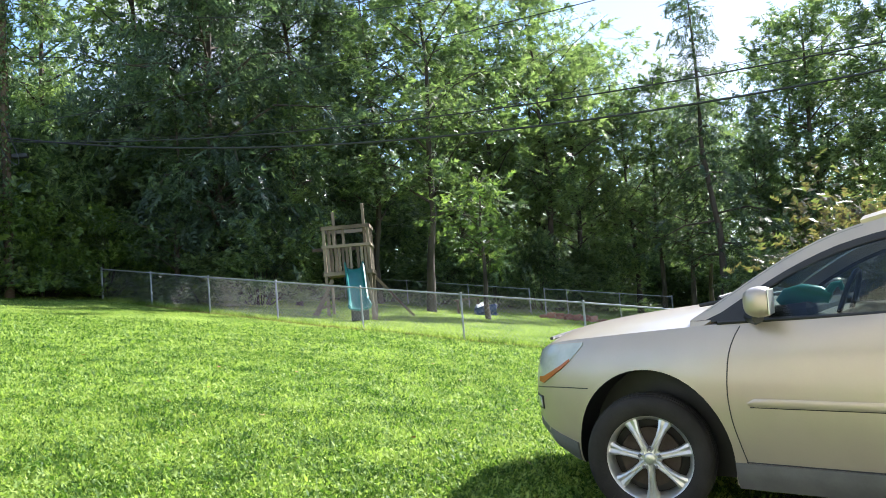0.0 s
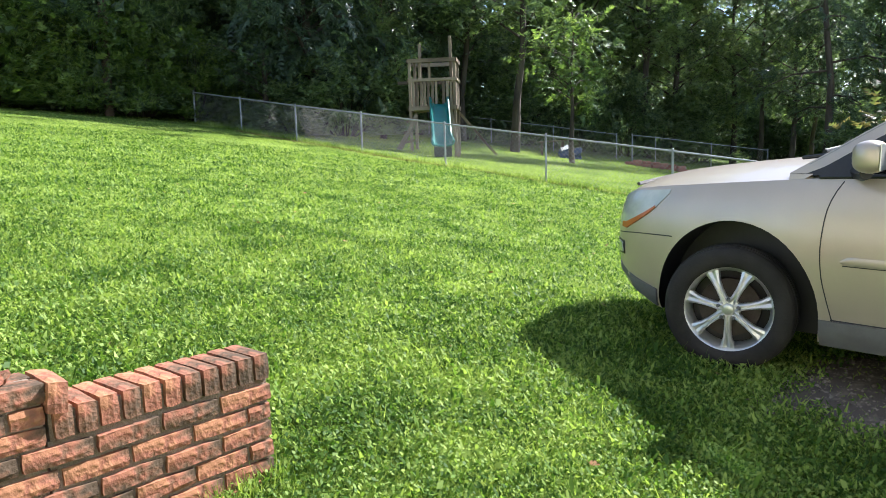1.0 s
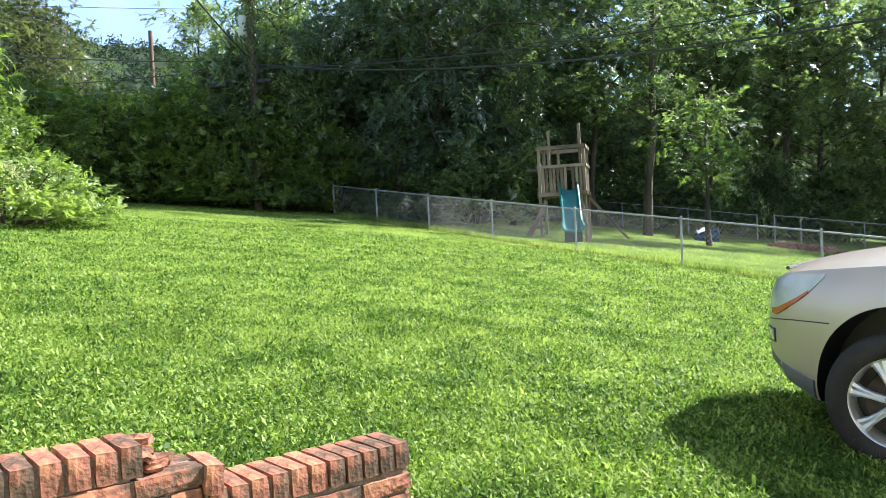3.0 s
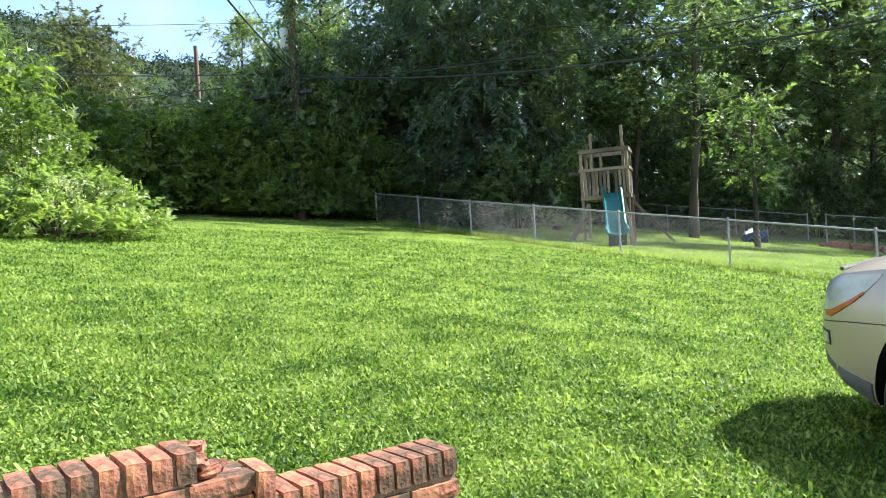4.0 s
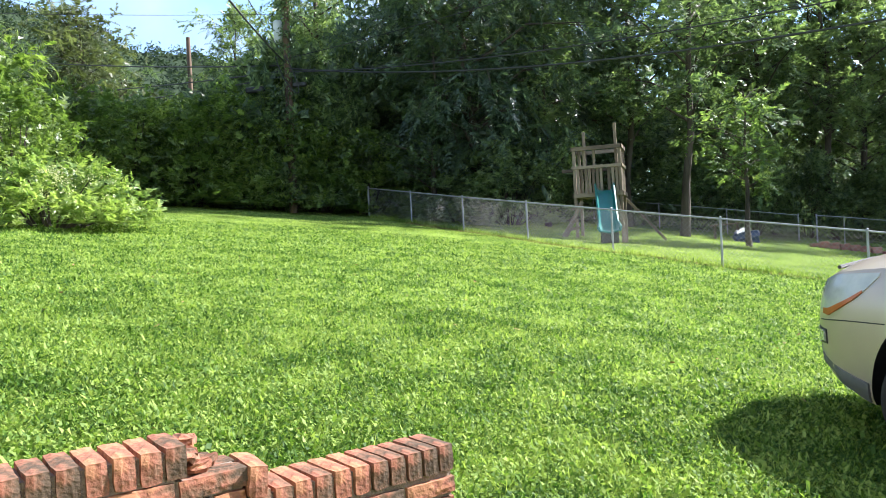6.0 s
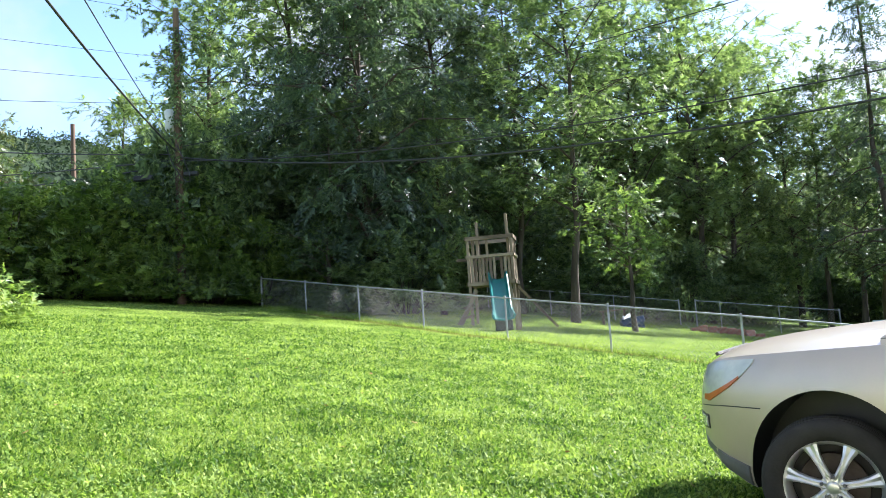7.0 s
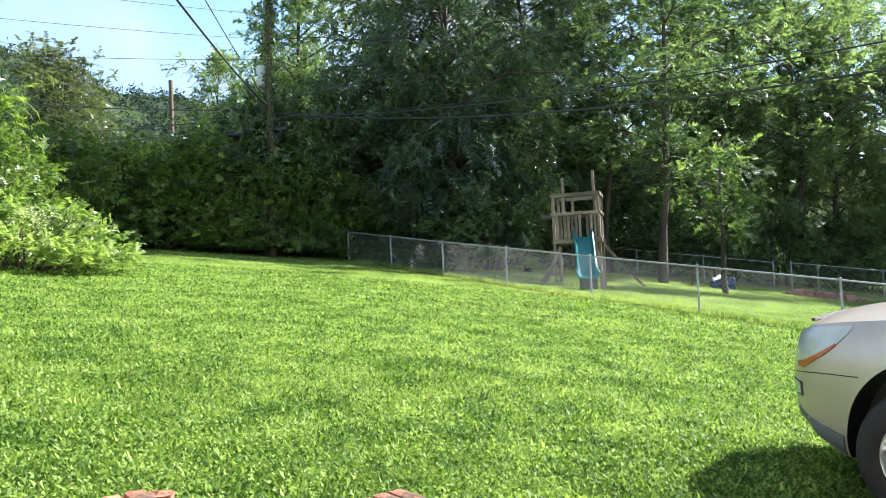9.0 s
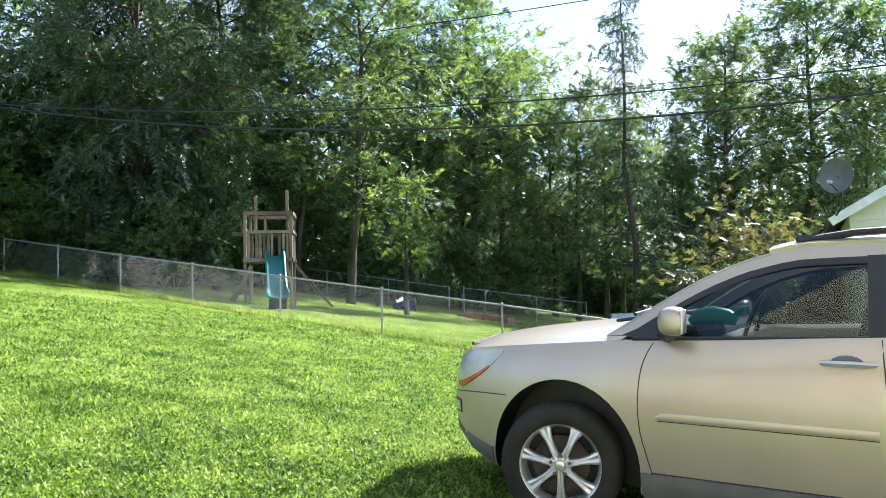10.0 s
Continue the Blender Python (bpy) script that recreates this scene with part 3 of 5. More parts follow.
INSET = [(-0.94, 0.74), (-0.93, 0.55), (-0.89, 0.37), (-0.81, 0.225), (-0.68, 0.125), (-0.50, 0.07), (-0.25, 0.02), (0.1, 0.0), (2.9, 0.0), (3.4, 0.04), (3.65, 0.11), (3.77, 0.22), (3.80, 0.40)]
BOTTOM = [(-0.94, 0.64), (-0.90, 0.56), (-0.84, 0.48), (-0.74, 0.40), (-0.60, 0.335), (-0.46, 0.28), (0.0, 0.25), (2.9, 0.25), (3.4, 0.30), (3.8, 0.45)]
SHOULDER = [(-0.94, 0.68), (-0.90, 0.79), (-0.82, 0.925), (-0.62, 1.0), (-0.3, 1.035), (0.1, 1.07), (0.5, 1.10), (1.2, 1.13), (1.7, 1.155), (2.5, 1.20), (3.3, 1.25), (3.6, 1.22), (3.77, 1.05), (3.80, 0.95)]
CREST = [(-0.94, 0.74), (-0.90, 0.90), (-0.82, 1.025), (-0.6, 1.09), (-0.3, 1.135), (0.1, 1.18), (0.45, 1.21), (0.62, 1.15), (1.2, 1.13), (1.7, 1.15), (2.5, 1.20), (3.3, 1.25), (3.6, 1.22), (3.77, 1.07), (3.80, 0.97)]


def side(x, z):
    """How far in from the widest line the body's side lies."""
    zs = curve(x, SHOULDER)
    zb = curve(x, BOTTOM)
    f = (z - zb) / (zs - zb)
    return curve(x, INSET) + curve(f, [(-0.1, 0.10), (0.0, 0.06), (0.08, 0.028), (0.25, 0.016), (0.5, 0.0), (0.75, 0.012), (0.92, 0.045), (1.0, 0.075), (1.6, 0.2)])


def half_ring(x):
    zs, zb, zc, ins = curve(x, SHOULDER), curve(x, BOTTOM), curve(x, CREST), curve(x, INSET)
    pts = [(W, zb - 0.02), (min(W, ins + 0.3), zb - 0.02)]
    for f in (0.0, 0.05, 0.12, 0.25, 0.38, 0.5, 0.62, 0.75, 0.85, 0.93, 1.0):
        z = zb + f * (zs - zb)
        pts.append((min(W - 0.01, side(x, z)), z))
    e = min(W - 0.01, side(x, zs))
    for g in (0.07, 0.16, 0.3, 0.5, 0.75, 1.0):
        pts.append((e + (W - e) * g, zs + (zc - zs) * (1 - (1 - g) ** 2.2)))
    return pts


bm = bmesh.new()
stations = sorted(set([-0.94, -0.935, -0.925, -0.91, -0.89, -0.86, -0.82, -0.77] + [round(-0.7 + 0.09 * i, 3) for i in range(47)] + [3.60, 3.66, 3.72, 3.76, 3.785, 3.80]))
stations = [s for s in stations if s <= 3.80]
rings = []
for x in stations:
    h = half_ring(x)
    full = h + [(2 * W - y, z) for y, z in h[-2:0:-1]]
    rings.append([bm.verts.new((x, y, z)) for y, z in full])
for a, b in zip(rings, rings[1:]):
    for k in range(len(a)):
        bm.faces.new((a[k], a[(k + 1) % len(a)], b[(k + 1) % len(a)], b[k]))
bm.faces.new(rings[0])
bm.faces.new(rings[-1][::-1])
bmesh.ops.recalc_face_normals(bm, faces=bm.faces)
shell = part("body", bm, M_PAINT, car, smooth=True)
cutters = []
for ax in (0.0, 2.715):
    for yy in (-0.12, 2 * W + 0.12):
        cb = bmesh.new()
        bmesh.ops.create_cone(cb, cap_ends=True, segments=56, radius1=1, radius2=1, depth=1)
        bmesh.ops.transform(cb, matrix=Matrix.Translation((ax + 0.01, yy, HUB_Z + 0.012)) @ Matrix.Diagonal((0.463, 0.80, 0.497, 1)) @ pose(0, 0, 0, 90, 0, 0), verts=cb.verts[:])
        cm = bpy.data.meshes.new("cutter")
        bmesh.ops.recalc_face_normals(cb, faces=cb.faces)
        cb.to_mesh(cm)
        cb.free()
        cm.materials.append(M_TRIM)
        co = new("cutter", cm)
        co.parent = car
        cutters.append(co)
        md = shell.modifiers.new("arch", 'BOOLEAN')
        md.operation, md.object, md.solver = 'DIFFERENCE', co, 'EXACT'
bpy.context.view_layer.update()
cut = bpy.data.meshes.new_from_object(shell.evaluated_get(bpy.context.evaluated_depsgraph_get()))
shell.modifiers.clear()
shell.data = cut
if len(cut.materials) < 2:
    cut.materials.append(M_TRIM)
for p in cut.polygons:
    c = p.center
    for ax in (0.01, 2.725):
        r = math.hypot((c.x - ax) / 0.463, (c.z - HUB_Z - 0.012) / 0.497)
        if r < 1.02 and (abs(p.normal.y) < 0.5 or r < 0.97) and (0.02 < c.y < 0.36 or 2 * W - 0.36 < c.y < 2 * W - 0.02):
            p.material_index = 1
            p.use_smooth = False
cut.set_sharp_from_angle(angle=radians(38))
for co in cutters:
    bpy.data.objects.remove(co)


def patch(name, outline, mat, parent, label="", lift=0.004, thick=0.006, rows=6, mirror=True, bulge=0.0):
    """A panel laid on the body's side: outline is a list of (x, z low, z high)."""
    bm = bmesh.new()
    cols = []
    for x, z0, z1 in outline:
        cols.append([bm.verts.new((x, side(x, z0 + (z1 - z0) * j / rows) - lift - bulge * math.sin(math.pi * j / rows) ** 0.6, z0 + (z1 - z0) * j / rows)) for j in range(rows + 1)])
    for a, b in zip(cols, cols[1:]):
        for j in range(rows):
            bm.faces.new((a[j], b[j], b[j + 1], a[j + 1]))
    thicken(bm, thick)
    ob = part(name, bm, mat, parent, label, smooth=True)
    if mirror:
        part(name, ob.data, mat, parent, label, at=MIRROR)
    return ob


MIRROR = Matrix.Translation((0, 2 * W, 0)) @ Matrix.Diagonal((1, -1, 1, 1))


def both(name, bm, mat, parent, label="", smooth=True):
    ob = part(name, bm, mat, parent, label, smooth=smooth)
    part(name, ob.data, mat, parent, label, at=MIRROR)
    return ob


def side_line(pts, r=0.0032):
    """A dark line on the body's side, for shut gaps and for shade drawn under a moulding."""
    return tube([(x, side(x, z) - 0.0002, z) for x, z in pts], r, 5)


both("shut_line", side_line([(curve(z, [(0.355, 0.545), (0.45, 0.515), (0.62, 0.475), (0.75, 0.465), (0.9, 0.475), (1.0, 0.498), (1.085, 0.54)]), z) for z in np.linspace(0.355, 1.085, 16)]), M_TRIM, car, "dark front door gap")
both("shut_line", side_line([(1.64 + 0.02 * math.sin(z * 3), z) for z in np.linspace(0.36, 1.14, 10)]), M_TRIM, car, "dark door gap")
both("shut_line", side_line([(x, 0.382) for x in np.linspace(0.53, 2.30, 14)], 0.004), M_TRIM, car, "dark gap above the sill")
both("shut_line", side_line([(x, curve(x, [(-0.80, 0.715), (-0.6, 0.73), (-0.36, 0.735)])) for x in np.linspace(-0.80, -0.36, 10)]), M_TRIM, car, "dark bumper gap")
patch("headlight", [(-0.86, 0.83, 0.905), (-0.80, 0.775, 0.945), (-0.72, 0.755, 0.972), (-0.64, 0.80, 0.985), (-0.56, 0.85, 0.992), (-0.48, 0.91, 0.998), (-0.41, 0.985, 1.003)], M_LAMP, car, "cloudy clear headlight lens", lift=0.006, thick=0.012)
patch("marker_lamp", [(-0.77, 0.754, 0.785), (-0.72, 0.749, 0.79), (-0.64, 0.795, 0.826), (-0.56, 0.846, 0.868), (-0.50, 0.893, 0.906)], M_AMBER, car, "amber marker strip", lift=0.009, thick=0.012, rows=2)
patch("fog_surround", [(-0.895, 0.588, 0.667), (-0.83, 0.573, 0.672), (-0.745, 0.578, 0.662)], M_TRIM, car, "dark fog lamp surround", lift=0.006, thick=0.012, rows=3)
patch("fog_lamp", [(-0.885, 0.60, 0.655), (-0.83, 0.585, 0.66), (-0.76, 0.59, 0.65)], M_LAMP, car, "small clear fog lamp", lift=0.013, thick=0.016, rows=3)
patch("bumper_valance", [(-0.87, 0.525, 0.55), (-0.8, 0.455, 0.51), (-0.65, 0.36, 0.45), (-0.47, 0.29, 0.40)], M_GREY, car, "grey lower bumper", lift=0.012, thick=0.03, rows=4)
patch("side_moulding", [(0.565, 0.682, 0.694)] + [(x, 0.672, 0.716) for x in np.linspace(0.60, 1.615, 14)], M_PAINT, car, "raised door moulding", lift=0.007, thick=0.02, rows=6, bulge=0.003)
patch("side_moulding", [(x, 0.672, 0.716) for x in np.linspace(1.665, 2.25, 9)], M_PAINT, car, "raised door moulding", lift=0.007, thick=0.02, rows=6, bulge=0.003)
# no gap here: a dark tube paints the shade under the moulding's edge
both("shut_line", side_line([(x, 0.6695) for x in np.linspace(0.575, 1.615, 14)], 0.003), M_TRIM, car, "dark tube in place of the shade below the moulding")
patch("sill", [(x, 0.235, 0.376) for x in np.linspace(0.475, 2.24, 14)], M_GREY, car, "grey sill cladding", lift=0.010, thick=0.02, rows=4)

# door handles: a shallow cup with a chromed bar
for hx in (1.37, 2.33):
    hz = 1.022 + (hx - 1.37) * 0.03
    bm = bmesh.new()
    g = bmesh.ops.create_uvsphere(bm, u_segments=20, v_segments=10, radius=1)
    bmesh.ops.transform(bm, matrix=Matrix.Translation((hx + 0.115, side(hx, hz) + 0.002, hz)) @ Matrix.Diagonal((0.075, 0.006, 0.042, 1)), verts=bm.verts[:])
    both("handle_cup", bm, M_GREY, car, "recessed door handle cup")
    pts = [(hx + 0.24 * f, side(hx, hz) - 0.006 - 0.032 * math.sin(math.pi * f) ** 0.5, hz + 0.004 * math.sin(math.pi * f)) for f in np.linspace(0, 1, 9)]
    both("door_handle", tube(pts, [0.008] + [0.0135] * 7 + [0.008], 8), M_CHROME, car, "chrome door handle")

# greenhouse
RAIL = [(0.27, 1.12), (0.45, 1.235), (0.65, 1.365), (0.85, 1.475), (1.05, 1.555), (1.3, 1.608), (1.7, 1.622), (2.2, 1.632), (2.8, 1.60), (3.2, 1.53), (3.5, 1.40)]


def lean_in(x, z):
    """Inset of the upper body's side, which leans inwards with height."""
    return 0.075 + max(0, z - 1.10) * 0.37 + max(0, 0.75 - x) * 0.22 * max(0, z - 1.08) + max(0, x - 2.9) * 0.12


def strip(name, lower, upper, mat, parent, thick=0.03, lift=0.0, label="", n=4):
    """A panel between two lines of (x, z) on the upper side."""
    bm = bmesh.new()
    cols = []
    for (xa, za), (xb, zb) in zip(lower, upper):
        col = []
        for j in range(n + 1):
            x, z = xa + (xb - xa) * j / n, za + (zb - za) * j / n
            col.append(bm.verts.new((x, lean_in(x, z) - lift, z)))
        cols.append(col)
    for a, b in zip(cols, cols[1:]):
        for j in range(n):
            if (a[j].co - b[j].co).length > 1e-5 or (a[j + 1].co - b[j + 1].co).length > 1e-5:
                bm.faces.new((a[j], b[j], b[j + 1], a[j + 1]))
    thicken(bm, thick)
    return both(name, bm, mat, parent, label)


rx = np.linspace(0.27, 3.5, 40)
rail_pts = [(x, curve(x, RAIL)) for x in rx]
strip("roof_rail", [(x, z - 0.078) for x, z in rail_pts], rail_pts, M_PAINT, car, 0.04, label="painted pillar and roof edge")
trim_low = [(x, max(z - 0.105, 1.105 + 0.035 * x)) for x, z in rail_pts]
strip("window_surround", [(x, z) for x, z in trim_low], [(x, max(z - 0.07, l[1] + 0.001)) for (x, z), l in zip(rail_pts, trim_low)], M_TRIM, car, 0.03, 0.002, "black window surround")


def window_top(x):
    return curve(x, RAIL) - 0.085


def belt(x):
    return 1.092 + 0.036 * x


wx = np.linspace(0.56, 1.585, 18)
glass = strip("side_window", [(x, belt(x)) for x in wx], [(x, max(window_top(x), belt(x) + 0.002)) for x in wx], M_GLASS, car, 0.004, -0.008, "dark tinted side window")
wx = np.linspace(1.70, 2.72, 14)
strip("side_window", [(x, belt(x)) for x in wx], [(x, window_top(x)) for x in wx], M_GLASS, car, 0.004, -0.008, "dark tinted rear side window")
wx = np.linspace(2.78, 3.28, 8)
strip("side_window", [(x, belt(x)) for x in wx], [(x, max(window_top(x), belt(x) + 0.01)) for x in wx], M_GLASS, car, 0.004, -0.008, "dark tinted quarter window")
for x0, x1 in ((1.575, 1.71), (2.71, 2.79)):
    wx = np.linspace(x0, x1, 4)
    strip("window_pillar", [(x, belt(x) - 0.01) for x in wx], [(x, window_top(x) + 0.02) for x in wx], M_TRIM, car, 0.02, 0.001, "black door pillar")
wx = np.linspace(3.27, 3.5, 5)
strip("rear_pillar", [(x, belt(x) - 0.02) for x in wx], [(x, max(window_top(x) + 0.03, belt(x))) for x in wx], M_PAINT, car, 0.03, 0.001, "painted rear pillar")
sx = np.linspace(0.385, 0.60, 8)
strip("sail_panel", [(x, 1.098 + 0.03 * x) for x in sx], [(x, max(1.1 + 0.03 * x, curve(x, RAIL) - 0.07)) for x in sx], M_TRIM, car, 0.02, 0.004, "black corner panel by the mirror")
wx = np.linspace(0.42, 3.3, 24)
both("belt_trim", tube([(x, lean_in(x, belt(x)) - 0.004, belt(x) - 0.006) for x in wx], 0.011, 6), M_TRIM, car, "black belt moulding")


def across(name, xs_, edge, crown, bow, mat, thick, label, n=14):
    """A panel across the car between the two side lines."""
    bm = bmesh.new()
    rows_ = []
    for x in xs_:
        z = edge(x)
        y0 = lean_in(x, z)
        rows_.append([bm.verts.new((x - bow * (1 - (2 * j / n - 1) ** 2), y0 + (2 * W - 2 * y0) * j / n, z + crown * (1 - (2 * j / n - 1) ** 4))) for j in range(n + 1)])
    for a, b in zip(rows_, rows_[1:]):
        for j in range(n):
            bm.faces.new((a[j], a[j + 1], b[j + 1], b[j]))
    thicken(bm, thick)
    return part(name, bm, mat, car, label, smooth=True)


across("roof", np.linspace(1.12, 3.22, 22), lambda x: curve(x, RAIL) - 0.004, 0.045, 0.0, M_PAINT, 0.02, "painted roof panel")
across("windscreen", np.linspace(0.36, 1.13, 12), lambda x: curve(x, RAIL) - 0.014, 0.012, 0.05, M_SCREEN, 0.005, "raked clear windscreen")
across("rear_window", np.linspace(3.2, 3.5, 6), lambda x: curve(x, RAIL) - 0.01, 0.04, -0.05, M_GLASS, 0.005, "dark rear window")
# raised rack on the roof
for yy in (0.33, 2 * W - 0.33):
    pts = [(1.25 + 1.75 * f, yy, curve(1.25 + 1.75 * f, RAIL) + 0.03 + 0.03 * min(1, 6 * f, 6 * (1 - f))) for f in np.linspace(0, 1, 14)]
    part("roof_rack", tube(pts, [0.02] * 14, 8), M_TRIM, car, "dark roof rack bar", smooth=True)
    for f in (0.04, 0.5, 0.96):
        xx = 1.25 + 1.75 * f
        part("rack_foot", box((0.16, 0.03, 0.06), Matrix.Translation((xx, yy, curve(xx, RAIL) + 0.03)), 0.012), M_TRIM, car)
# cowl and wipers below the windscreen
bm = bmesh.new()
add_box(bm, (0.16, 1.42, 0.02), Matrix.Translation((0.36, W, 1.205)) @ pose(0, 0, 0, 0, -8, 0), 0.006)
part("cowl_panel", bm, M_TRIM, car, "black cowl grille")
for yy in (0.42, 1.05):
    part("wiper", tube([(0.33, yy, 1.225), (0.36, yy + 0.25, 1.25), (0.40, yy + 0.55, 1.262)], [0.012, 0.008, 0.005], 6), M_TRIM, car, "black wiper arm", smooth=True)
# grille and emblem bar at the nose
bm = bmesh.new()
for k in range(5):
    add_box(bm, (0.03, 0.62 - 0.05 * k, 0.018), Matrix.Translation((-0.915 + 0.0 * k, W, 0.92 - 0.04 * k)), 0.005)
part("grille", bm, M_TRIM, car, "dark slatted grille")
part("hood_lip", tube([(-0.85 + 0.02 * abs(f) * 4, W + 0.55 * f, 1.028 - 0.02 * abs(f)) for f in np.linspace(-1, 1, 9)], 0.012, 6), M_TRIM, car, "black strip on the hood's edge", smooth=True)
# mirrors
bm = bmesh.new()
g = bmesh.ops.create_uvsphere(bm, u_segments=20, v_segments=14, radius=1)
for v in bm.verts:
    c = v.co
    c.x = max(min(c.x, 0.62), -1.0)
    c.y = math.copysign(abs(c.y) ** 0.6, c.y)
    c.z = math.copysign(abs(c.z) ** 0.6, c.z)
bmesh.ops.transform(bm, matrix=Matrix.Translation((0.685, -0.065, 1.212)) @ pose(0, 0, 0, 0, 0, 6) @ Matrix.Diagonal((0.078, 0.095, 0.078, 1)), verts=bm.verts[:])
mirror = both("door_mirror", bm, M_PAINT, car, "champagne door mirror housing")
part("mirror_glass", box((0.006, 0.17, 0.125), Matrix.Translation((0.736, -0.062, 1.212)) @ pose(0, 0, 0, 0, 0, 6), 0.002), M_CHROME, mirror, "mirror glass")
part("mirror_foot", tube([(0.60, 0.09, 1.135), (0.63, 0.03, 1.125), (0.66, -0.03, 1.13)], [0.045, 0.035, 0.03], 8), M_TRIM, mirror, "black mirror foot", smooth=True)

# cabin
# dark sheet over the body's closed top, in place of a deep shaded cabin
part("cabin_tray", box((2.7, 1.50, 0.03), Matrix.Translation((1.85, W, 1.10)), 0.004), M_CABIN, car, "dark sheet standing in for the cabin's shaded depth")
part("dashboard", box((0.42, 1.44, 0.09), Matrix.Translation((0.66, W, 1.125)) @ pose(0, 0, 0, 0, -6, 0), 0.03), M_CABIN, car, "dark dashboard")
for yy in (0.48, 2 * W - 0.48):
    part("seat_back", box((0.14, 0.48, 0.36), Matrix.Translation((1.62, yy, 1.24)) @ pose(0, 0, 0, 0, 14, 0), 0.05), M_CABIN, car, "cloth seat back")
    part("headrest", box((0.09, 0.26, 0.17), Matrix.Translation((1.70, yy, 1.47)) @ pose(0, 0, 0, 0, 12, 0), 0.035), M_CABIN, car, "cloth headrest")
part("rear_bench", box((0.16, 1.28, 0.26), Matrix.Translation((2.62, W, 1.22)) @ pose(0, 0, 0, 0, 14, 0), 0.05), M_CABIN, car, "cloth rear seat back")
wheel_pts = [(0.99 + 0.06 * math.sin(a), 0.48 + 0.18 * math.cos(a), 1.17 + 0.17 * math.sin(a)) for a in np.linspace(0, 2 * math.pi, 25)]
part("steering_wheel", tube(wheel_pts, 0.014, 6), M_TRIM, car, "black steering wheel", smooth=True)

# road wheels
def lathe(profile, n=48):
    """A ring of revolution about the y axis from (radius, y) pairs."""
    bm = bmesh.new()
    rs = [[bm.verts.new((r * math.cos(a), y, r * math.sin(a))) for r, y in profile] for a in [2 * math.pi * k / n for k in range(n)]]
    for i in range(n):
        a, b = rs[i], rs[(i + 1) % n]
        for k in range(len(profile) - 1):
            bm.faces.new((a[k], a[k + 1], b[k + 1], b[k]))
    return bm


def spoke_mesh():
    bm = bmesh.new()
    sect = [(0.035, 0.022, 0.000), (0.07, 0.018, -0.004), (0.12, 0.017, -0.004), (0.17, 0.022, 0.002), (0.205, 0.032, 0.010), (0.230, 0.040, 0.016)]
    rows_ = []
    for r, w, y in sect:
        rows_.append([bm.verts.new(p) for p in ((r, y + 0.035, -w * 1.15), (r, y + 0.004, -w), (r, y - 0.004, -w * 0.55), (r, y + 0.006, 0), (r, y - 0.004, w * 0.55), (r, y + 0.004, w), (r, y + 0.035, w * 1.15))])
    for a, b in zip(rows_, rows_[1:]):
        for k in range(6):
            bm.faces.new((a[k], a[k + 1], b[k + 1], b[k]))
        bm.faces.new((a[6], a[0], b[0], b[6]))
    bm.faces.new(rows_[0])
    bm.faces.new(rows_[-1][::-1])
    return bm


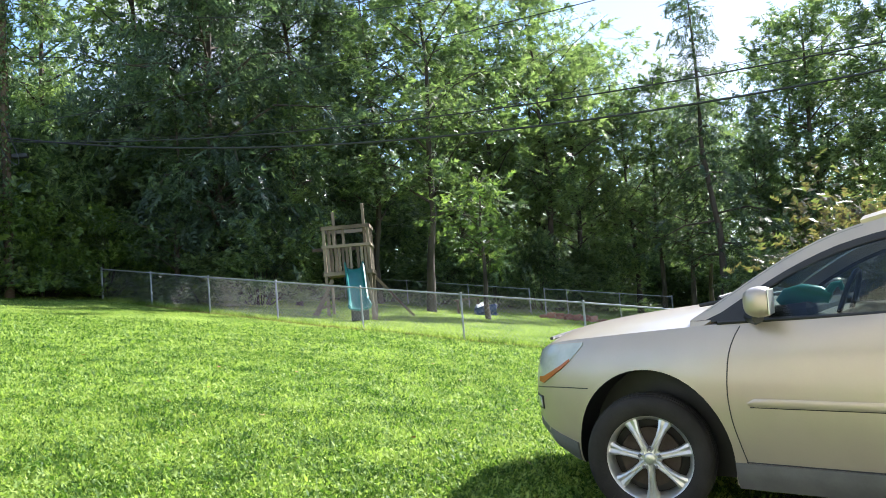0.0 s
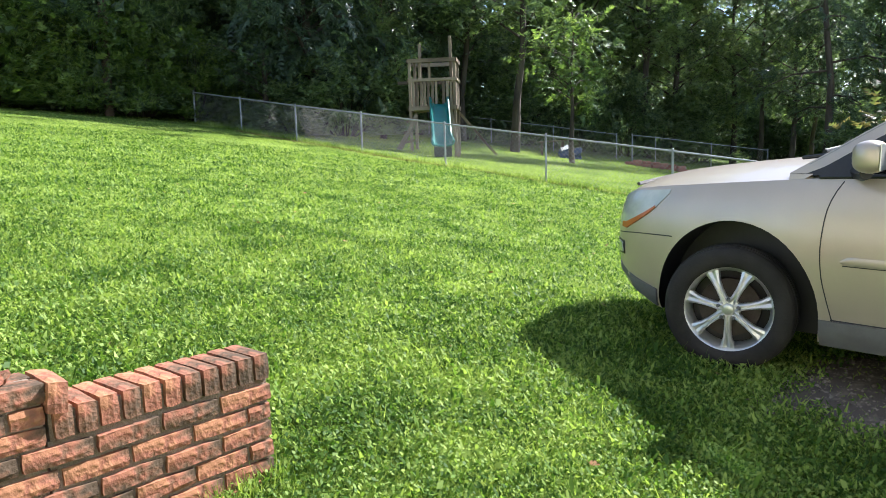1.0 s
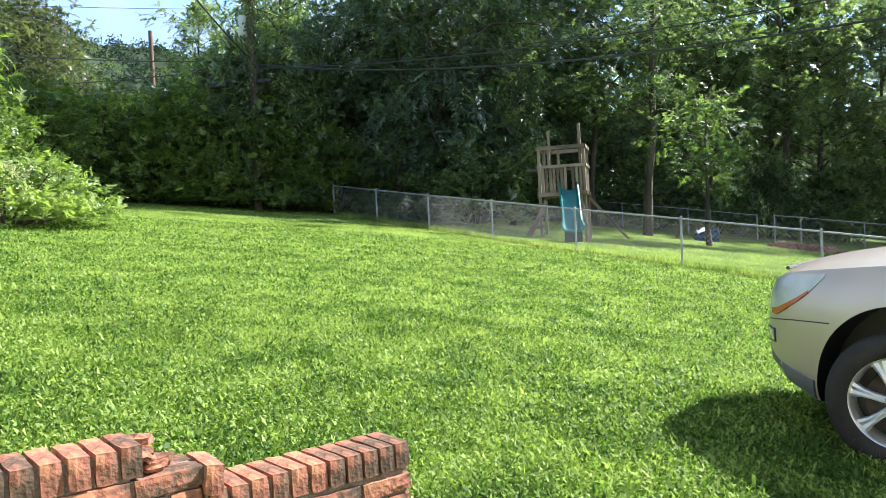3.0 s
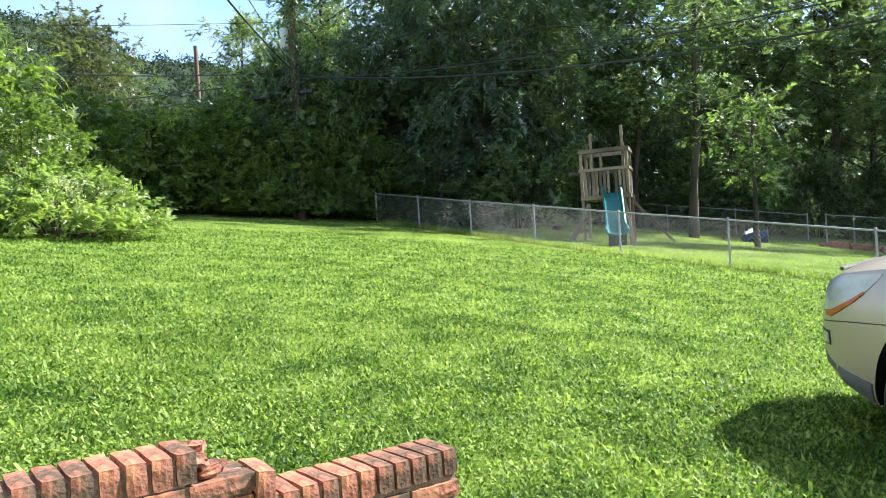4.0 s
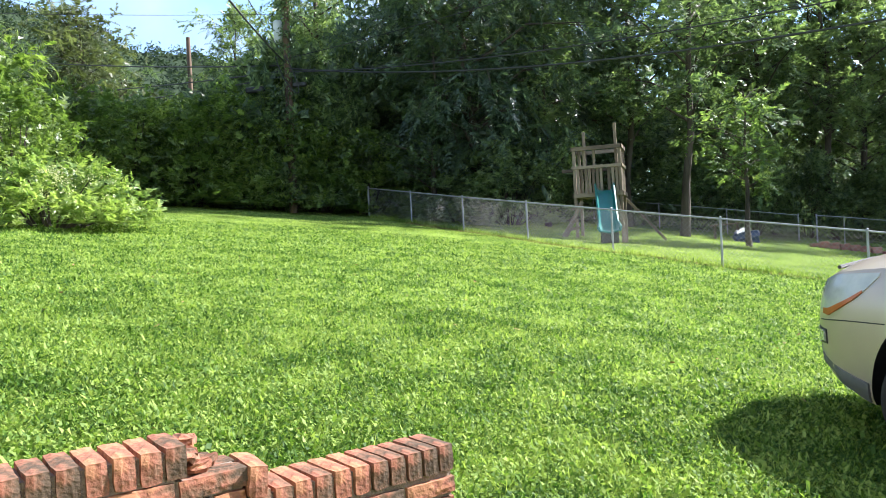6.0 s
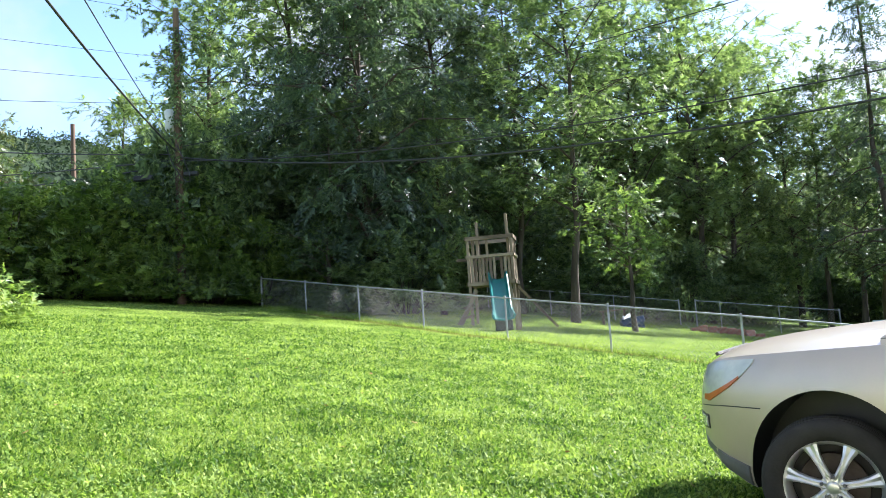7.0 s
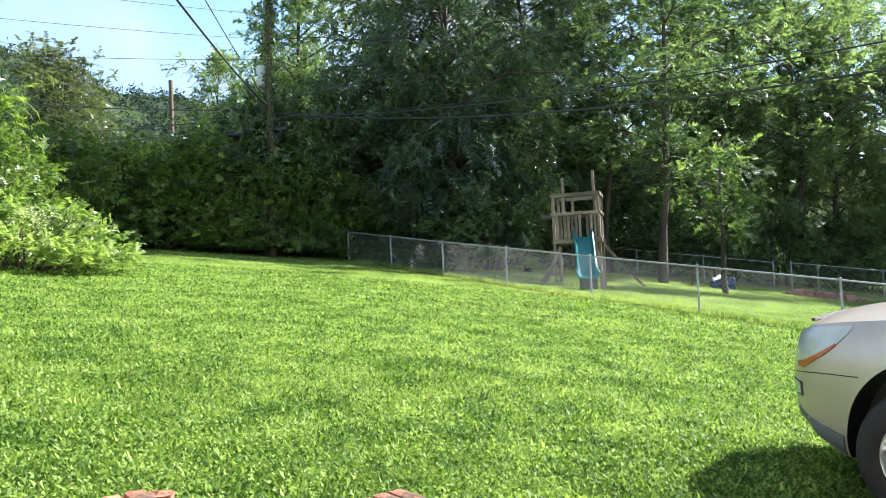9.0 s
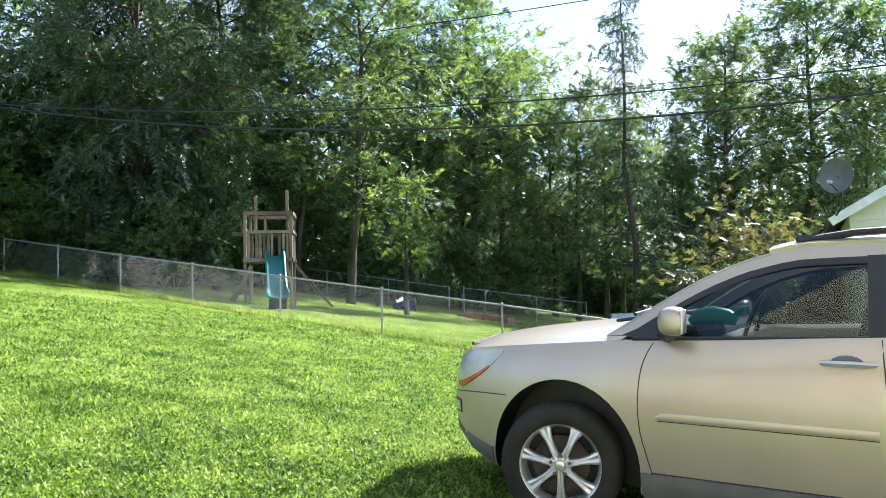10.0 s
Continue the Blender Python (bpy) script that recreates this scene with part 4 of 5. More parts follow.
spoke_data = None
for ax, yy, steer in ((0.0, 0.02, 15), (0.0, 2 * W - 0.02, 15), (2.715, 0.02, 0), (2.715, 2 * W - 0.02, 0)):
    left = yy < W
    m = Matrix.Translation((ax, yy, HUB_Z + 0.010)) @ pose(0, 0, 0, 0, 0, steer + (0 if left else 180))
    if spoke_data is None:
        rim = part("wheel", lathe([(0.228, 0.20), (0.212, 0.12), (0.214, 0.05), (0.229, 0.022), (0.236, 0.008), (0.244, 0.004), (0.245, 0.012), (0.238, 0.02), (0.232, 0.03)], 56), M_CHROME, car, "alloy wheel", at=m, smooth=True)
        tyre_prof = [(0.232, 0.025), (0.240, 0.003), (0.262, -0.010), (0.295, -0.014), (0.325, -0.006), (0.343, 0.010), (0.348, 0.022), (0.3475, 0.034), (0.353, 0.036), (0.356, 0.060), (0.349, 0.062), (0.349, 0.068), (0.358, 0.070), (0.358, 0.098), (0.350, 0.100), (0.350, 0.106), (0.358, 0.108), (0.358, 0.136), (0.350, 0.138), (0.350, 0.144), (0.355, 0.150), (0.350, 0.178), (0.335, 0.205), (0.30, 0.218), (0.24, 0.205)]
        tyre = part("tyre", lathe(tyre_prof, 64), M_RUBBER, rim, "dusty black tyre", smooth=True)
        sp = spoke_mesh()
        spoke_data = []
        for k in range(7):
            o = part("spoke", sp, M_CHROME, rim, at=pose(0, 0.012, 0, 0, 90 + k * 360 / 7, 0)) if k == 0 else part("spoke", spoke_data[0][1], M_CHROME, rim, at=pose(0, 0.012, 0, 0, 90 + k * 360 / 7, 0))
            spoke_data.append(("spoke", o.data, o.matrix_basis.copy(), M_CHROME))
        cap = part("hub_cap", lathe([(0.001, 0.0), (0.022, 0.0), (0.030, 0.004), (0.034, 0.012), (0.062, 0.016), (0.066, 0.04)], 28), M_CHROME, rim, "round centre cap", smooth=True)
        lugs = []
        for k in range(5):
            a = 2 * math.pi * k / 5 + 0.3
            bm = bmesh.new()
            bmesh.ops.create_cone(bm, cap_ends=True, segments=6, radius1=0.0115, radius2=0.009, depth=0.028, matrix=Matrix.Translation((0.056 * math.cos(a), 0.006, 0.056 * math.sin(a))) @ pose(0, 0, 0, 90, 0, 0))
            lugs.append(part("lug_nut", bm, M_GREY, rim))
        disc = part("brake_disc", lathe([(0.02, 0.075), (0.165, 0.072), (0.168, 0.095)], 40), material("rusty_brake_disc", [(0.035, 0.024, 0.02), (0.08, 0.065, 0.055)], 0.6, 0.6, scale=8, fine=60), rim, "dull brake disc", smooth=True)
        # a flat black disc gives the wheel's shaded inside its darkness
        back = part("wheel_back", lathe([(0.001, 0.16), (0.225, 0.16)], 32), M_TRIM, rim, "flat black disc in place of the shaded hollow behind the spokes")
        first = rim
    else:
        rim = part("wheel", first.data, None, car, "alloy wheel", at=m)
        for o in first.children:
            part(o.name.split(".")[0], o.data, None, rim, o.get("label", ""), at=o.matrix_basis.copy())

# green toy seen through the side window, on the dashboard
toy = thing("toy", "teal plastic toy lying on the car's dashboard", "toy", CAR_M @ Matrix.Translation((0.78, 0.36, 1.18)))
bm = tube([(-0.10, 0, 0.0), (-0.06, 0, 0.035), (0.02, 0, 0.05), (0.10, 0, 0.042), (0.15, 0, 0.02)], [0.035, 0.05, 0.055, 0.045, 0.03], 10)
part("toy_body", bm, M_TEAL, toy, smooth=True)
part("toy_arm", tube([(0.12, 0, 0.03), (0.17, 0, 0.09), (0.20, 0, 0.10), (0.21, 0, 0.06)], [0.022, 0.02, 0.018, 0.012], 8), M_TEAL, toy, smooth=True)

# ---- climbing tower ----
TOWER_M = pose(-2.75, 25.9, 0, 0, 0, 0)
TOWER_M.translation.z = gz(-2.75, 25.9)
tower = thing("play_tower", "weathered wooden play tower with slatted walls", "play tower", TOWER_M)
TW, TD = 1.50, 1.30


def board(name, a, b, w, t, mat=M_WOOD, parent=None, face=(0, -1, 0), label=""):
    """A sawn board from a to b, w wide and t thick, its flat side turned to face."""
    a, b = Vector(a), Vector(b)
    d = b - a
    zv = d.normalized()
    yv = Vector(face) - zv * zv.dot(Vector(face))
    yv.normalize()
    xv = yv.cross(zv)
    m = Matrix((xv, yv, zv)).transposed().to_4x4()
    m.translation = (a + b) / 2
    return part(name, box((w, t, d.length), None, min(w, t) * 0.12), mat, parent, label, at=m)


for x, y, h in ((-TW / 2, -TD / 2, 3.08), (TW / 2, -TD / 2, 3.08), (-TW / 2, TD / 2, 3.08), (TW / 2, TD / 2, 3.08)):
    board("post", (x, y, -0.3), (x, y, h), 0.10, 0.10, parent=tower)
board("tall_post", (-TW / 2 + 0.24, TD / 2 - 0.1, 1.4), (-TW / 2 + 0.20, TD / 2 - 0.1, 3.78), 0.10, 0.10, parent=tower)
board("tall_post", (TW / 2 - 0.10, -TD / 2 + 0.16, 1.4), (TW / 2 - 0.14, -TD / 2 + 0.16, 3.85), 0.10, 0.10, parent=tower)
for z, w in ((3.06, 0.13), (2.43, 0.10), (1.50, 0.14)):
    board("rail", (-TW / 2 - 0.08, -TD / 2 - 0.07, z), (TW / 2 + 0.08, -TD / 2 - 0.07, z), w, 0.04, parent=tower)
    board("rail", (-TW / 2 - 0.08, TD / 2 + 0.07, z), (TW / 2 + 0.08, TD / 2 + 0.07, z), w, 0.04, parent=tower)
    board("rail", (TW / 2 + 0.07, -TD / 2 - 0.09, z), (TW / 2 + 0.07, TD / 2 + 0.09, z), w, 0.04, parent=tower, face=(1, 0, 0))
    board("rail", (-TW / 2 - 0.07, -TD / 2 - 0.09, z), (-TW / 2 - 0.07, TD / 2 + 0.09, z), w, 0.04, parent=tower, face=(1, 0, 0))
wr = random.Random(4)
for i in range(11):
    x = -TW / 2 + 0.12 + i * (TW - 0.24) / 10
    if i == 7:
        continue
    board("slat", (x, -TD / 2 - 0.03, 1.5), (x + wr.uniform(-0.012, 0.012), -TD / 2 - 0.03, 2.46 + wr.uniform(-0.02, 0.02)), 0.088 + wr.uniform(-0.012, 0.012), 0.025, parent=tower)
for i in range(9):
    y = -TD / 2 + 0.12 + i * (TD - 0.24) / 8
    for sx_ in (1, -1):
        board("slat", (sx_ * (TW / 2 + 0.03), y, 1.5), (sx_ * (TW / 2 + 0.03), y, 2.46), 0.12, 0.025, parent=tower, face=(1, 0, 0))
for x in (-TW / 2 + 0.17, -TW / 2 + 0.33, -TW / 2 + 0.66):
    board("baluster", (x, -TD / 2, 2.4), (x, -TD / 2, 3.04), 0.085, 0.03, parent=tower)
for y in (-0.25, 0.2):
    board("baluster", (TW / 2, y, 2.4), (TW / 2, y, 3.04), 0.085, 0.03, parent=tower, face=(1, 0, 0))
for i in range(9):
    y = -TD / 2 + 0.07 + i * (TD - 0.14) / 8
    board("deck_board", (-TW / 2, y, 1.46), (TW / 2, y, 1.46), 0.135, 0.03, parent=tower, face=(0, 0, 1))
board("swing_beam", (-TW / 2 - 0.55, 0.2, 2.42), (-TW / 2 + 0.5, 0.2, 2.42), 0.11, 0.11, parent=tower, label="cut-off beam end")
board("brace", (TW / 2, TD / 2 + 0.1, 1.4), (TW / 2 + 1.3, TD / 2 + 0.5, -0.15), 0.09, 0.05, parent=tower)
board("brace", (-TW / 2, -TD / 2, 0.9), (-TW / 2 - 0.65, -TD / 2 - 0.1, -0.15), 0.13, 0.04, parent=tower)
board("brace", (-TW / 2 + 0.2, -TD / 2, 1.3), (-TW / 2 - 0.5, -TD / 2 - 0.3, -0.15), 0.13, 0.04, parent=tower)
board("brace", (TW / 2 - 0.15, -TD / 2, 1.45), (TW / 2 + 0.12, -TD / 2 - 0.45, -0.15), 0.09, 0.04, parent=tower)
for k, z in enumerate((0.35, 0.7, 1.05)):
    board("rung", (-TW / 2 - 0.35 + 0.1 * k, -TD / 2 - 0.12, z), (-TW / 2 + 0.1, -TD / 2 - 0.06, z + 0.1), 0.09, 0.035, parent=tower)

slide = thing("slide", "teal green plastic slide leaning on the tower", "slide", TOWER_M @ Matrix.Translation((0.22, -TD / 2 - 0.1, 0)) @ pose(0, 0, 0, 0, 0, 9))
prof = [(0.12, 1.60), (-0.05, 1.60), (-0.25, 1.45), (-0.55, 1.12), (-0.85, 0.78), (-1.10, 0.50), (-1.35, 0.30), (-1.60, 0.22), (-1.85, 0.22)]
bm = bmesh.new()
rows_ = []
for i, (y, z) in enumerate(prof):
    hw = 0.27 + (0.04 if i >= 7 else 0)
    rh = 0.24 if i < 8 else 0.16
    sec = [(-hw - 0.05, rh - 0.02), (-hw - 0.02, rh), (-hw, rh * 0.8), (-hw + 0.03, 0.05), (-hw * 0.6, 0.0), (0, -0.01), (hw * 0.6, 0.0), (hw - 0.03, 0.05), (hw, rh * 0.8), (hw + 0.02, rh), (hw + 0.05, rh - 0.02)]
    rows_.append([bm.verts.new((sx_, y, z + sz)) for sx_, sz in sec])
for a, b in zip(rows_, rows_[1:]):
    for k in range(10):
        bm.faces.new((a[k], a[k + 1], b[k + 1], b[k]))
thicken(bm, 0.02)
part("chute", bm, M_SLIDE, slide, smooth=True)
part("slide_lip", tube([(-0.36, -1.87, 0.36), (-0.30, -1.92, 0.26), (0, -1.95, 0.20), (0.30, -1.92, 0.26), (0.36, -1.87, 0.36)], 0.03, 8), M_SLIDE, slide, smooth=True)
part("slide_foot", box((0.55, 0.2, 0.34), Matrix.Translation((0, -1.72, 0.05)), 0.02), M_TRIM, slide, "dark support under the chute's end")

# ---- poles and wires ----
M_POLE = material("creosoted_pole", [(0.05, 0.03, 0.02), (0.11, 0.07, 0.045), (0.17, 0.11, 0.07)], 0.9, scale=3, fine=40, bump=0.6, stretch=(1, 1, 0.1))
M_BEIGEK = material("pale_grey_enamel", [(0.42, 0.43, 0.43), (0.55, 0.56, 0.56)], 0.5, scale=4, fine=40, bump=0.05)
PX, PY = -14.5, 25.8
pole = thing("utility_pole", "wooden utility pole overgrown with ivy", "utility pole", pose(PX, PY, gz(PX, PY), 0, 0.8, 0))
part("shaft", tube([(0, 0, -0.5), (0, 0, 5), (0, 0, 11.5)], [0.17, 0.15, 0.11], 12), M_POLE, pole, smooth=True)
part("transformer", tube([(-0.28, -0.15, 6.6), (-0.28, -0.15, 6.65), (-0.28, -0.15, 7.4), (-0.28, -0.15, 7.46)], [0.14, 0.17, 0.17, 0.10], 14), M_BEIGEK, pole, "pale grey transformer can", smooth=True)
part("terminal_box", box((0.55, 0.2, 0.16), Matrix.Translation((0.55, -0.1, 4.9)), 0.03), M_CABLE, pole, "black cable closure")
part("terminal_box", box((0.75, 0.22, 0.2), Matrix.Translation((-1.3, -0.3, 4.85)), 0.03), M_CABLE, pole, "black cable closure")
irng = np.random.default_rng(71)
ic = np.stack([irng.normal(0, 0.16, 400), irng.normal(0, 0.16, 400), irng.uniform(0, 1, 400) ** 0.8 * 10.6], 1)
ic[:, :2] *= (1.8 - ic[:, 2:3] / 9).clip(0.5, 2)
part("ivy", np_mesh("ivy", leaf_cloud(irng, ic, 0.12, 3600, 0.13, 0.6), quads(3600)), M_LEAF["mid"], pole, "climbing ivy leaves")

x2, y2 = -34.2, 46.8
pole_b = thing("utility_pole", "bare brown wooden utility pole", "utility pole", pose(x2, y2, gz(x2, y2)))
part("shaft", tube([(0, 0, -0.5), (0, 0, 17.45 - gz(x2, y2))], [0.2, 0.15], 12), M_POLE, pole_b, smooth=True)
x3, y3 = 22.9, 10.8
pole_c = thing("utility_pole", "wooden utility pole carrying the cables", "utility pole", pose(x3, y3, gz(x3, y3)))
part("shaft", tube([(0, 0, -0.5), (0, 0, 14)], [0.17, 0.12], 12), M_POLE, pole_c, smooth=True)


def cable(label, fn, r, sides=5, n=40, s1=1.35):
    ob = part("cable", tube([fn(s1 * k / n) for k in range(n + 1)], r, sides), M_CABLE, smooth=True)
    return tagged(ob, label, "cable", group="overhead cables")


def along(s, z):
    return (PX + 27.7 * s, PY - 11.1 * s, z)


cable("thick black telephone cable sagging from the pole", lambda s: along(s, 5.65 + 4.68 * (s - 0.78) ** 2), 0.028)
cable("black bundled cable sagging from the pole", lambda s: along(s, 6.28 + 3.4 * (s - 0.78) ** 2), 0.020)
cable("thin black messenger wire over the bundled cable", lambda s: along(s, 6.40 + 3.25 * (s - 0.78) ** 2 + 0.05 * s), 0.007)
cable("pale weathered power wire between the poles", lambda s: along(s, 8.55 + 1.75 * (s - 0.42) ** 2), 0.013)
cable("thin power wire from the pole's top", lambda s: along(s, 9.4 + 8.2 * (s - 0.72) ** 2), 0.010, 4)
for s in (0.66, 0.70, 0.735, 0.86, 0.90):
    z = 6.28 + 3.4 * (s - 0.78) ** 2
    ob = part("cable_spacer", tube([along(s, z), along(s, z + 0.16 + 0.05 * s)], 0.014, 5), M_CABLE)
    tagged(ob, "short black spacer between overhead wires", "spacer", group="cable spacers")


def between(a, b, sag):
    return lambda s: tuple(a[i] + (b[i] - a[i]) * s - (sag * 4 * s * (1 - s) if i == 2 else 0) for i in range(3))


cable("twisted black service drop to the house", between((PX, PY, 8.7), (-3.15, -1.88, 7.0), 0.45), 0.026, 6, 60, 1.0)
cable("black service wire to the house", between((PX, PY, 8.9), (-2.0, -1.88, 6.6), 0.28), 0.012, 5, 40, 1.0)
for z0, z1, r in ((14.2, 13.7, 0.008), (12.4, 11.6, 0.008), (11.4, 10.4, 0.008), (10.6, 8.6, 0.010)):
    cable("thin wire running off past the lawn", between((PX, PY, z0), (-28, 9.0, z1), 0.25), r, 4, 24, 1.0)
for z0, z1 in ((8.6, 17.0), (8.4, 13.6), (8.2, 11.8)):
    cable("black cable running to the far pole", between((PX, PY, z0), (-52, 36.0, z1), 0.6), 0.028, 5, 24, 1.0)
cable("loop of cable hanging at the pole", lambda s: (PX + 0.2 + 0.5 * math.sin(s * 3.1), PY - 0.35, 8.9 - 1.5 * math.sin(s * math.pi * 0.74)), 0.02, 5, 20, 1.35)

# ---- back fence and gate ----
BACK = 37.6
build_fence("chain_link_fence", "galvanised chain-link fence at the yard's far side", [Vector((x, BACK, gz(x, BACK))) for x in (-10.5, -7.4, -4.4, -1.3, 1.75, 4.8)], 1.2, 0.14)
build_fence("chain_link_fence", "galvanised chain-link gate panel and fence by the trees", [Vector((x, BACK - 0.4, gz(x, BACK - 0.4))) for x in (5.5, 6.6, 9.2, 11.8)], 1.25, 0.14)

# ---- clutter in the far yard ----
M_BLUE = material("blue_tarp", [(0.008, 0.022, 0.07), (0.015, 0.042, 0.13)], 0.45, scale=6, fine=50, bump=0.4)
M_WHITE = material("white_plastic", [(0.65, 0.65, 0.63), (0.78, 0.78, 0.76)], 0.5, scale=6, fine=50, bump=0.1)
M_RED = material("red_block", [(0.20, 0.075, 0.06), (0.34, 0.15, 0.12)], 0.9, scale=6, fine=50, bump=0.5, per_object=0.5)


def lumpy(size, seed, amount, cuts=3):
    rng = random.Random(seed)
    bm = bmesh.new()
    bmesh.ops.create_cube(bm, size=1)
    bmesh.ops.subdivide_edges(bm, edges=bm.edges[:], cuts=cuts, use_grid_fill=True)
    for v in bm.verts:
        v.co *= 1 - 0.18 * max(0, v.co.length - 0.5)
        v.co = Vector((v.co.x * size[0], v.co.y * size[1], v.co.z * size[2])) + Vector((rng.uniform(-1, 1), rng.uniform(-1, 1), rng.uniform(-1, 1))) * amount
    return bm


bx, by = polar(3.6, 33)
tarp = thing("tarp_bundle", "crumpled blue tarp heap with a white lid on top", "tarp", stand(bx, by))
part("tarp", lumpy((0.95, 0.6, 0.46), 3, 0.07), M_BLUE, tarp, smooth=True, at=Matrix.Translation((0, 0, 0.17)))
part("lid", box((0.48, 0.4, 0.05), Matrix.Translation((-0.15, -0.1, 0.46)) @ pose(0, 0, 0, 22, -16, 0), 0.015), M_WHITE, tarp, "white plastic lid")
qx, qy = polar(2.3, 33)
bench = thing("picnic_bench", "low grey wooden bench in the far yard", "bench", stand(qx, qy, 8))
board("seat", (-0.6, 0, 0.62), (0.6, 0, 0.66), 0.3, 0.05, parent=bench, face=(0, 0, 1))
for sx_ in (-0.45, 0.45):
    board("leg", (sx_, 0.1, -0.1), (sx_, 0.1, 0.62), 0.07, 0.07, parent=bench)
    board("leg", (sx_, -0.1, -0.1), (sx_, -0.1, 0.62), 0.07, 0.07, parent=bench)
block = box((0.34, 0.22, 0.12), None, 0.012)
bme = bpy.data.meshes.new("block")
block.to_mesh(bme)
block.free()
rb = random.Random(9)
for k in range(28):
    tier = 0 if k < 16 else 1 if k < 28 else 2
    az = (7.6 + 0.72 * (k // 2 if tier == 0 else 0) if tier == 0 else 8.3 + 0.72 * ((k - 16) // 2) if tier == 1 else 9.0 + 0.72 * ((k - 28) // 2 + (1 if k > 30 else 0)))
    x, y = polar(az * 0.85 + 1.4, 33.6 + 0.27 * (k % 2))
    lift = 0.12 * tier
    ob = part("landscape_block", bme, M_RED, at=pose(x, y, gz(x, y) + 0.07 + lift, 0, 0, rb.uniform(-25, 25)))
    tagged(ob, "weathered red concrete landscape block on the grass", "block", group="red edging blocks")

# far road, parked trailer roof
M_ROAD = material("grey_road", [(0.16, 0.155, 0.15), (0.24, 0.235, 0.225)], 0.9, scale=2, fine=30, bump=0.3)
rx_ = np.linspace(4, 60, 40)
V = np.array([[x, 62 + 0.05 * x + w, gz(x, 62 + 0.05 * x + w) + 0.05] for x in rx_ for w in (0.0, 4.5)])
F = np.array([[2 * i, 2 * i + 2, 2 * i + 3, 2 * i + 1] for i in range(39)])
road = part("road", np_mesh("road", V, F), M_ROAD)
tagged(road, "pale grey road beyond the trees", "road", kind="structure")
tx, ty = polar(21.3, 30)
shed = thing("shed", "low shed with a pale green sloping roof", "shed", stand(tx, ty, -20))
part("shed_wall", box((2.0, 1.6, 1.0), Matrix.Translation((0, 0, 0.45)), 0.02), M_WOOD, shed)
part("shed_roof", box((2.4, 1.9, 0.05), Matrix.Translation((0, 0, 1.08)) @ pose(0, 0, 0, 10, 0, 0), 0.01), material("pale_green_metal", [(0.30, 0.42, 0.36), (0.40, 0.52, 0.46)], 0.5, scale=2, fine=20, bump=0.05), shed, "pale green metal roof")

# ---- houses ----
M_SIDING = material("cream_vinyl_siding", [(0.62, 0.58, 0.46), (0.70, 0.66, 0.54)], 0.6, scale=2, fine=40, bump=0.08)
M_ROOF = material("grey_shingles", [(0.07, 0.065, 0.06), (0.14, 0.13, 0.12)], 0.95, scale=3, fine=30, bump=0.6)
ex, ey = 10.95, 15.6
NH = pose(ex, ey, gz(ex, ey), 0, 0, -32)
house = thing("neighbour_house", "small cream-sided house with a white-edged gable roof", "house", NH)
# house axes: x along the gable front, y into its depth
EAVE, RUN, PITCH = 3.0 - gz(ex, ey) + 0.02, 7.0, 0.58
bm = bmesh.new()
front = [(0.35, -1.0), (RUN + 0.35, -1.0), (RUN + 0.35, EAVE), (RUN / 2 + 0.35, EAVE + RUN / 2 * PITCH), (0.35, EAVE)]
vs = [[bm.verts.new((x, y, z)) for x, z in front] for y in (0.0, 9.0)]
bm.faces.new(vs[0])
bm.faces.new(vs[1][::-1])
for k in range(5):
    bm.faces.new((vs[0][k], vs[0][(k + 1) % 5], vs[1][(k + 1) % 5], vs[1][k]))
hw_ = part("wall", bm, M_SIDING, house)
for k in range(36):
    z = -0.4 + k * 0.145
    lo = max(0.35, 0.35 + (z + 0.145 - EAVE) / PITCH)
    hi = RUN + 0.7 - lo
    if hi - lo > 0.3:
        part("siding_board", box((hi - lo, 0.022, 0.15), Matrix.Translation(((lo + hi) / 2, -0.008, z + 0.07)) @ pose(0, 0, 0, -5, 0, 0)), M_SIDING, hw_)
for sgn in (1, -1):
    a = Vector((0.0 if sgn > 0 else RUN + 0.7, 0, EAVE - 0.2))
    b = Vector((RUN / 2 + 0.35, 0, EAVE - 0.2 + (RUN / 2 + 0.35) * PITCH))
    d = b - a
    m = Matrix.Translation((a + b) / 2 + Vector((0, 4.5, 0.14))) @ pose(0, 0, 0, 0, -math.degrees(math.atan2(d.z, d.x)), 0)
    part("roof", box((d.length + 0.1, 9.8, 0.06), m, 0.01), M_ROOF, house, "grey shingle roof")
    m = Matrix.Translation((a + b) / 2 + Vector((0, -0.42, 0.06))) @ pose(0, 0, 0, 0, -math.degrees(math.atan2(d.z, d.x)), 0)
    part("rake_board", box((d.length + 0.1, 0.03, 0.19), m, 0.006), M_WHITE, house, "white rake board")
    m = Matrix.Translation((a + b) / 2 + Vector((0, -0.2, 0.05))) @ pose(0, 0, 0, 0, -math.degrees(math.atan2(d.z, d.x)), 0)
    part("soffit", box((d.length, 0.42, 0.02), m, 0.004), M_WHITE, house, "white soffit")
dx_, dy_ = polar(34.45, 18.2)
dish = thing("satellite_dish", "grey satellite dish on a bent mast", "satellite dish", pose(dx_, dy_, 3.80, 0, 0, -55) @ Matrix.Diagonal((0.82, 0.82, 0.82, 1)))
bm = bmesh.new()
rings = []
for k in range(7):
    r = 0.43 * k / 6
    rings.append([bm.verts.new((r * math.cos(a), 0.16 * (r / 0.43) ** 2 * -1 + 0.1, r * 1.08 * math.sin(a))) for a in [2 * math.pi * j / 28 for j in range(28)]] if k else [bm.verts.new((0, 0.1, 0))])
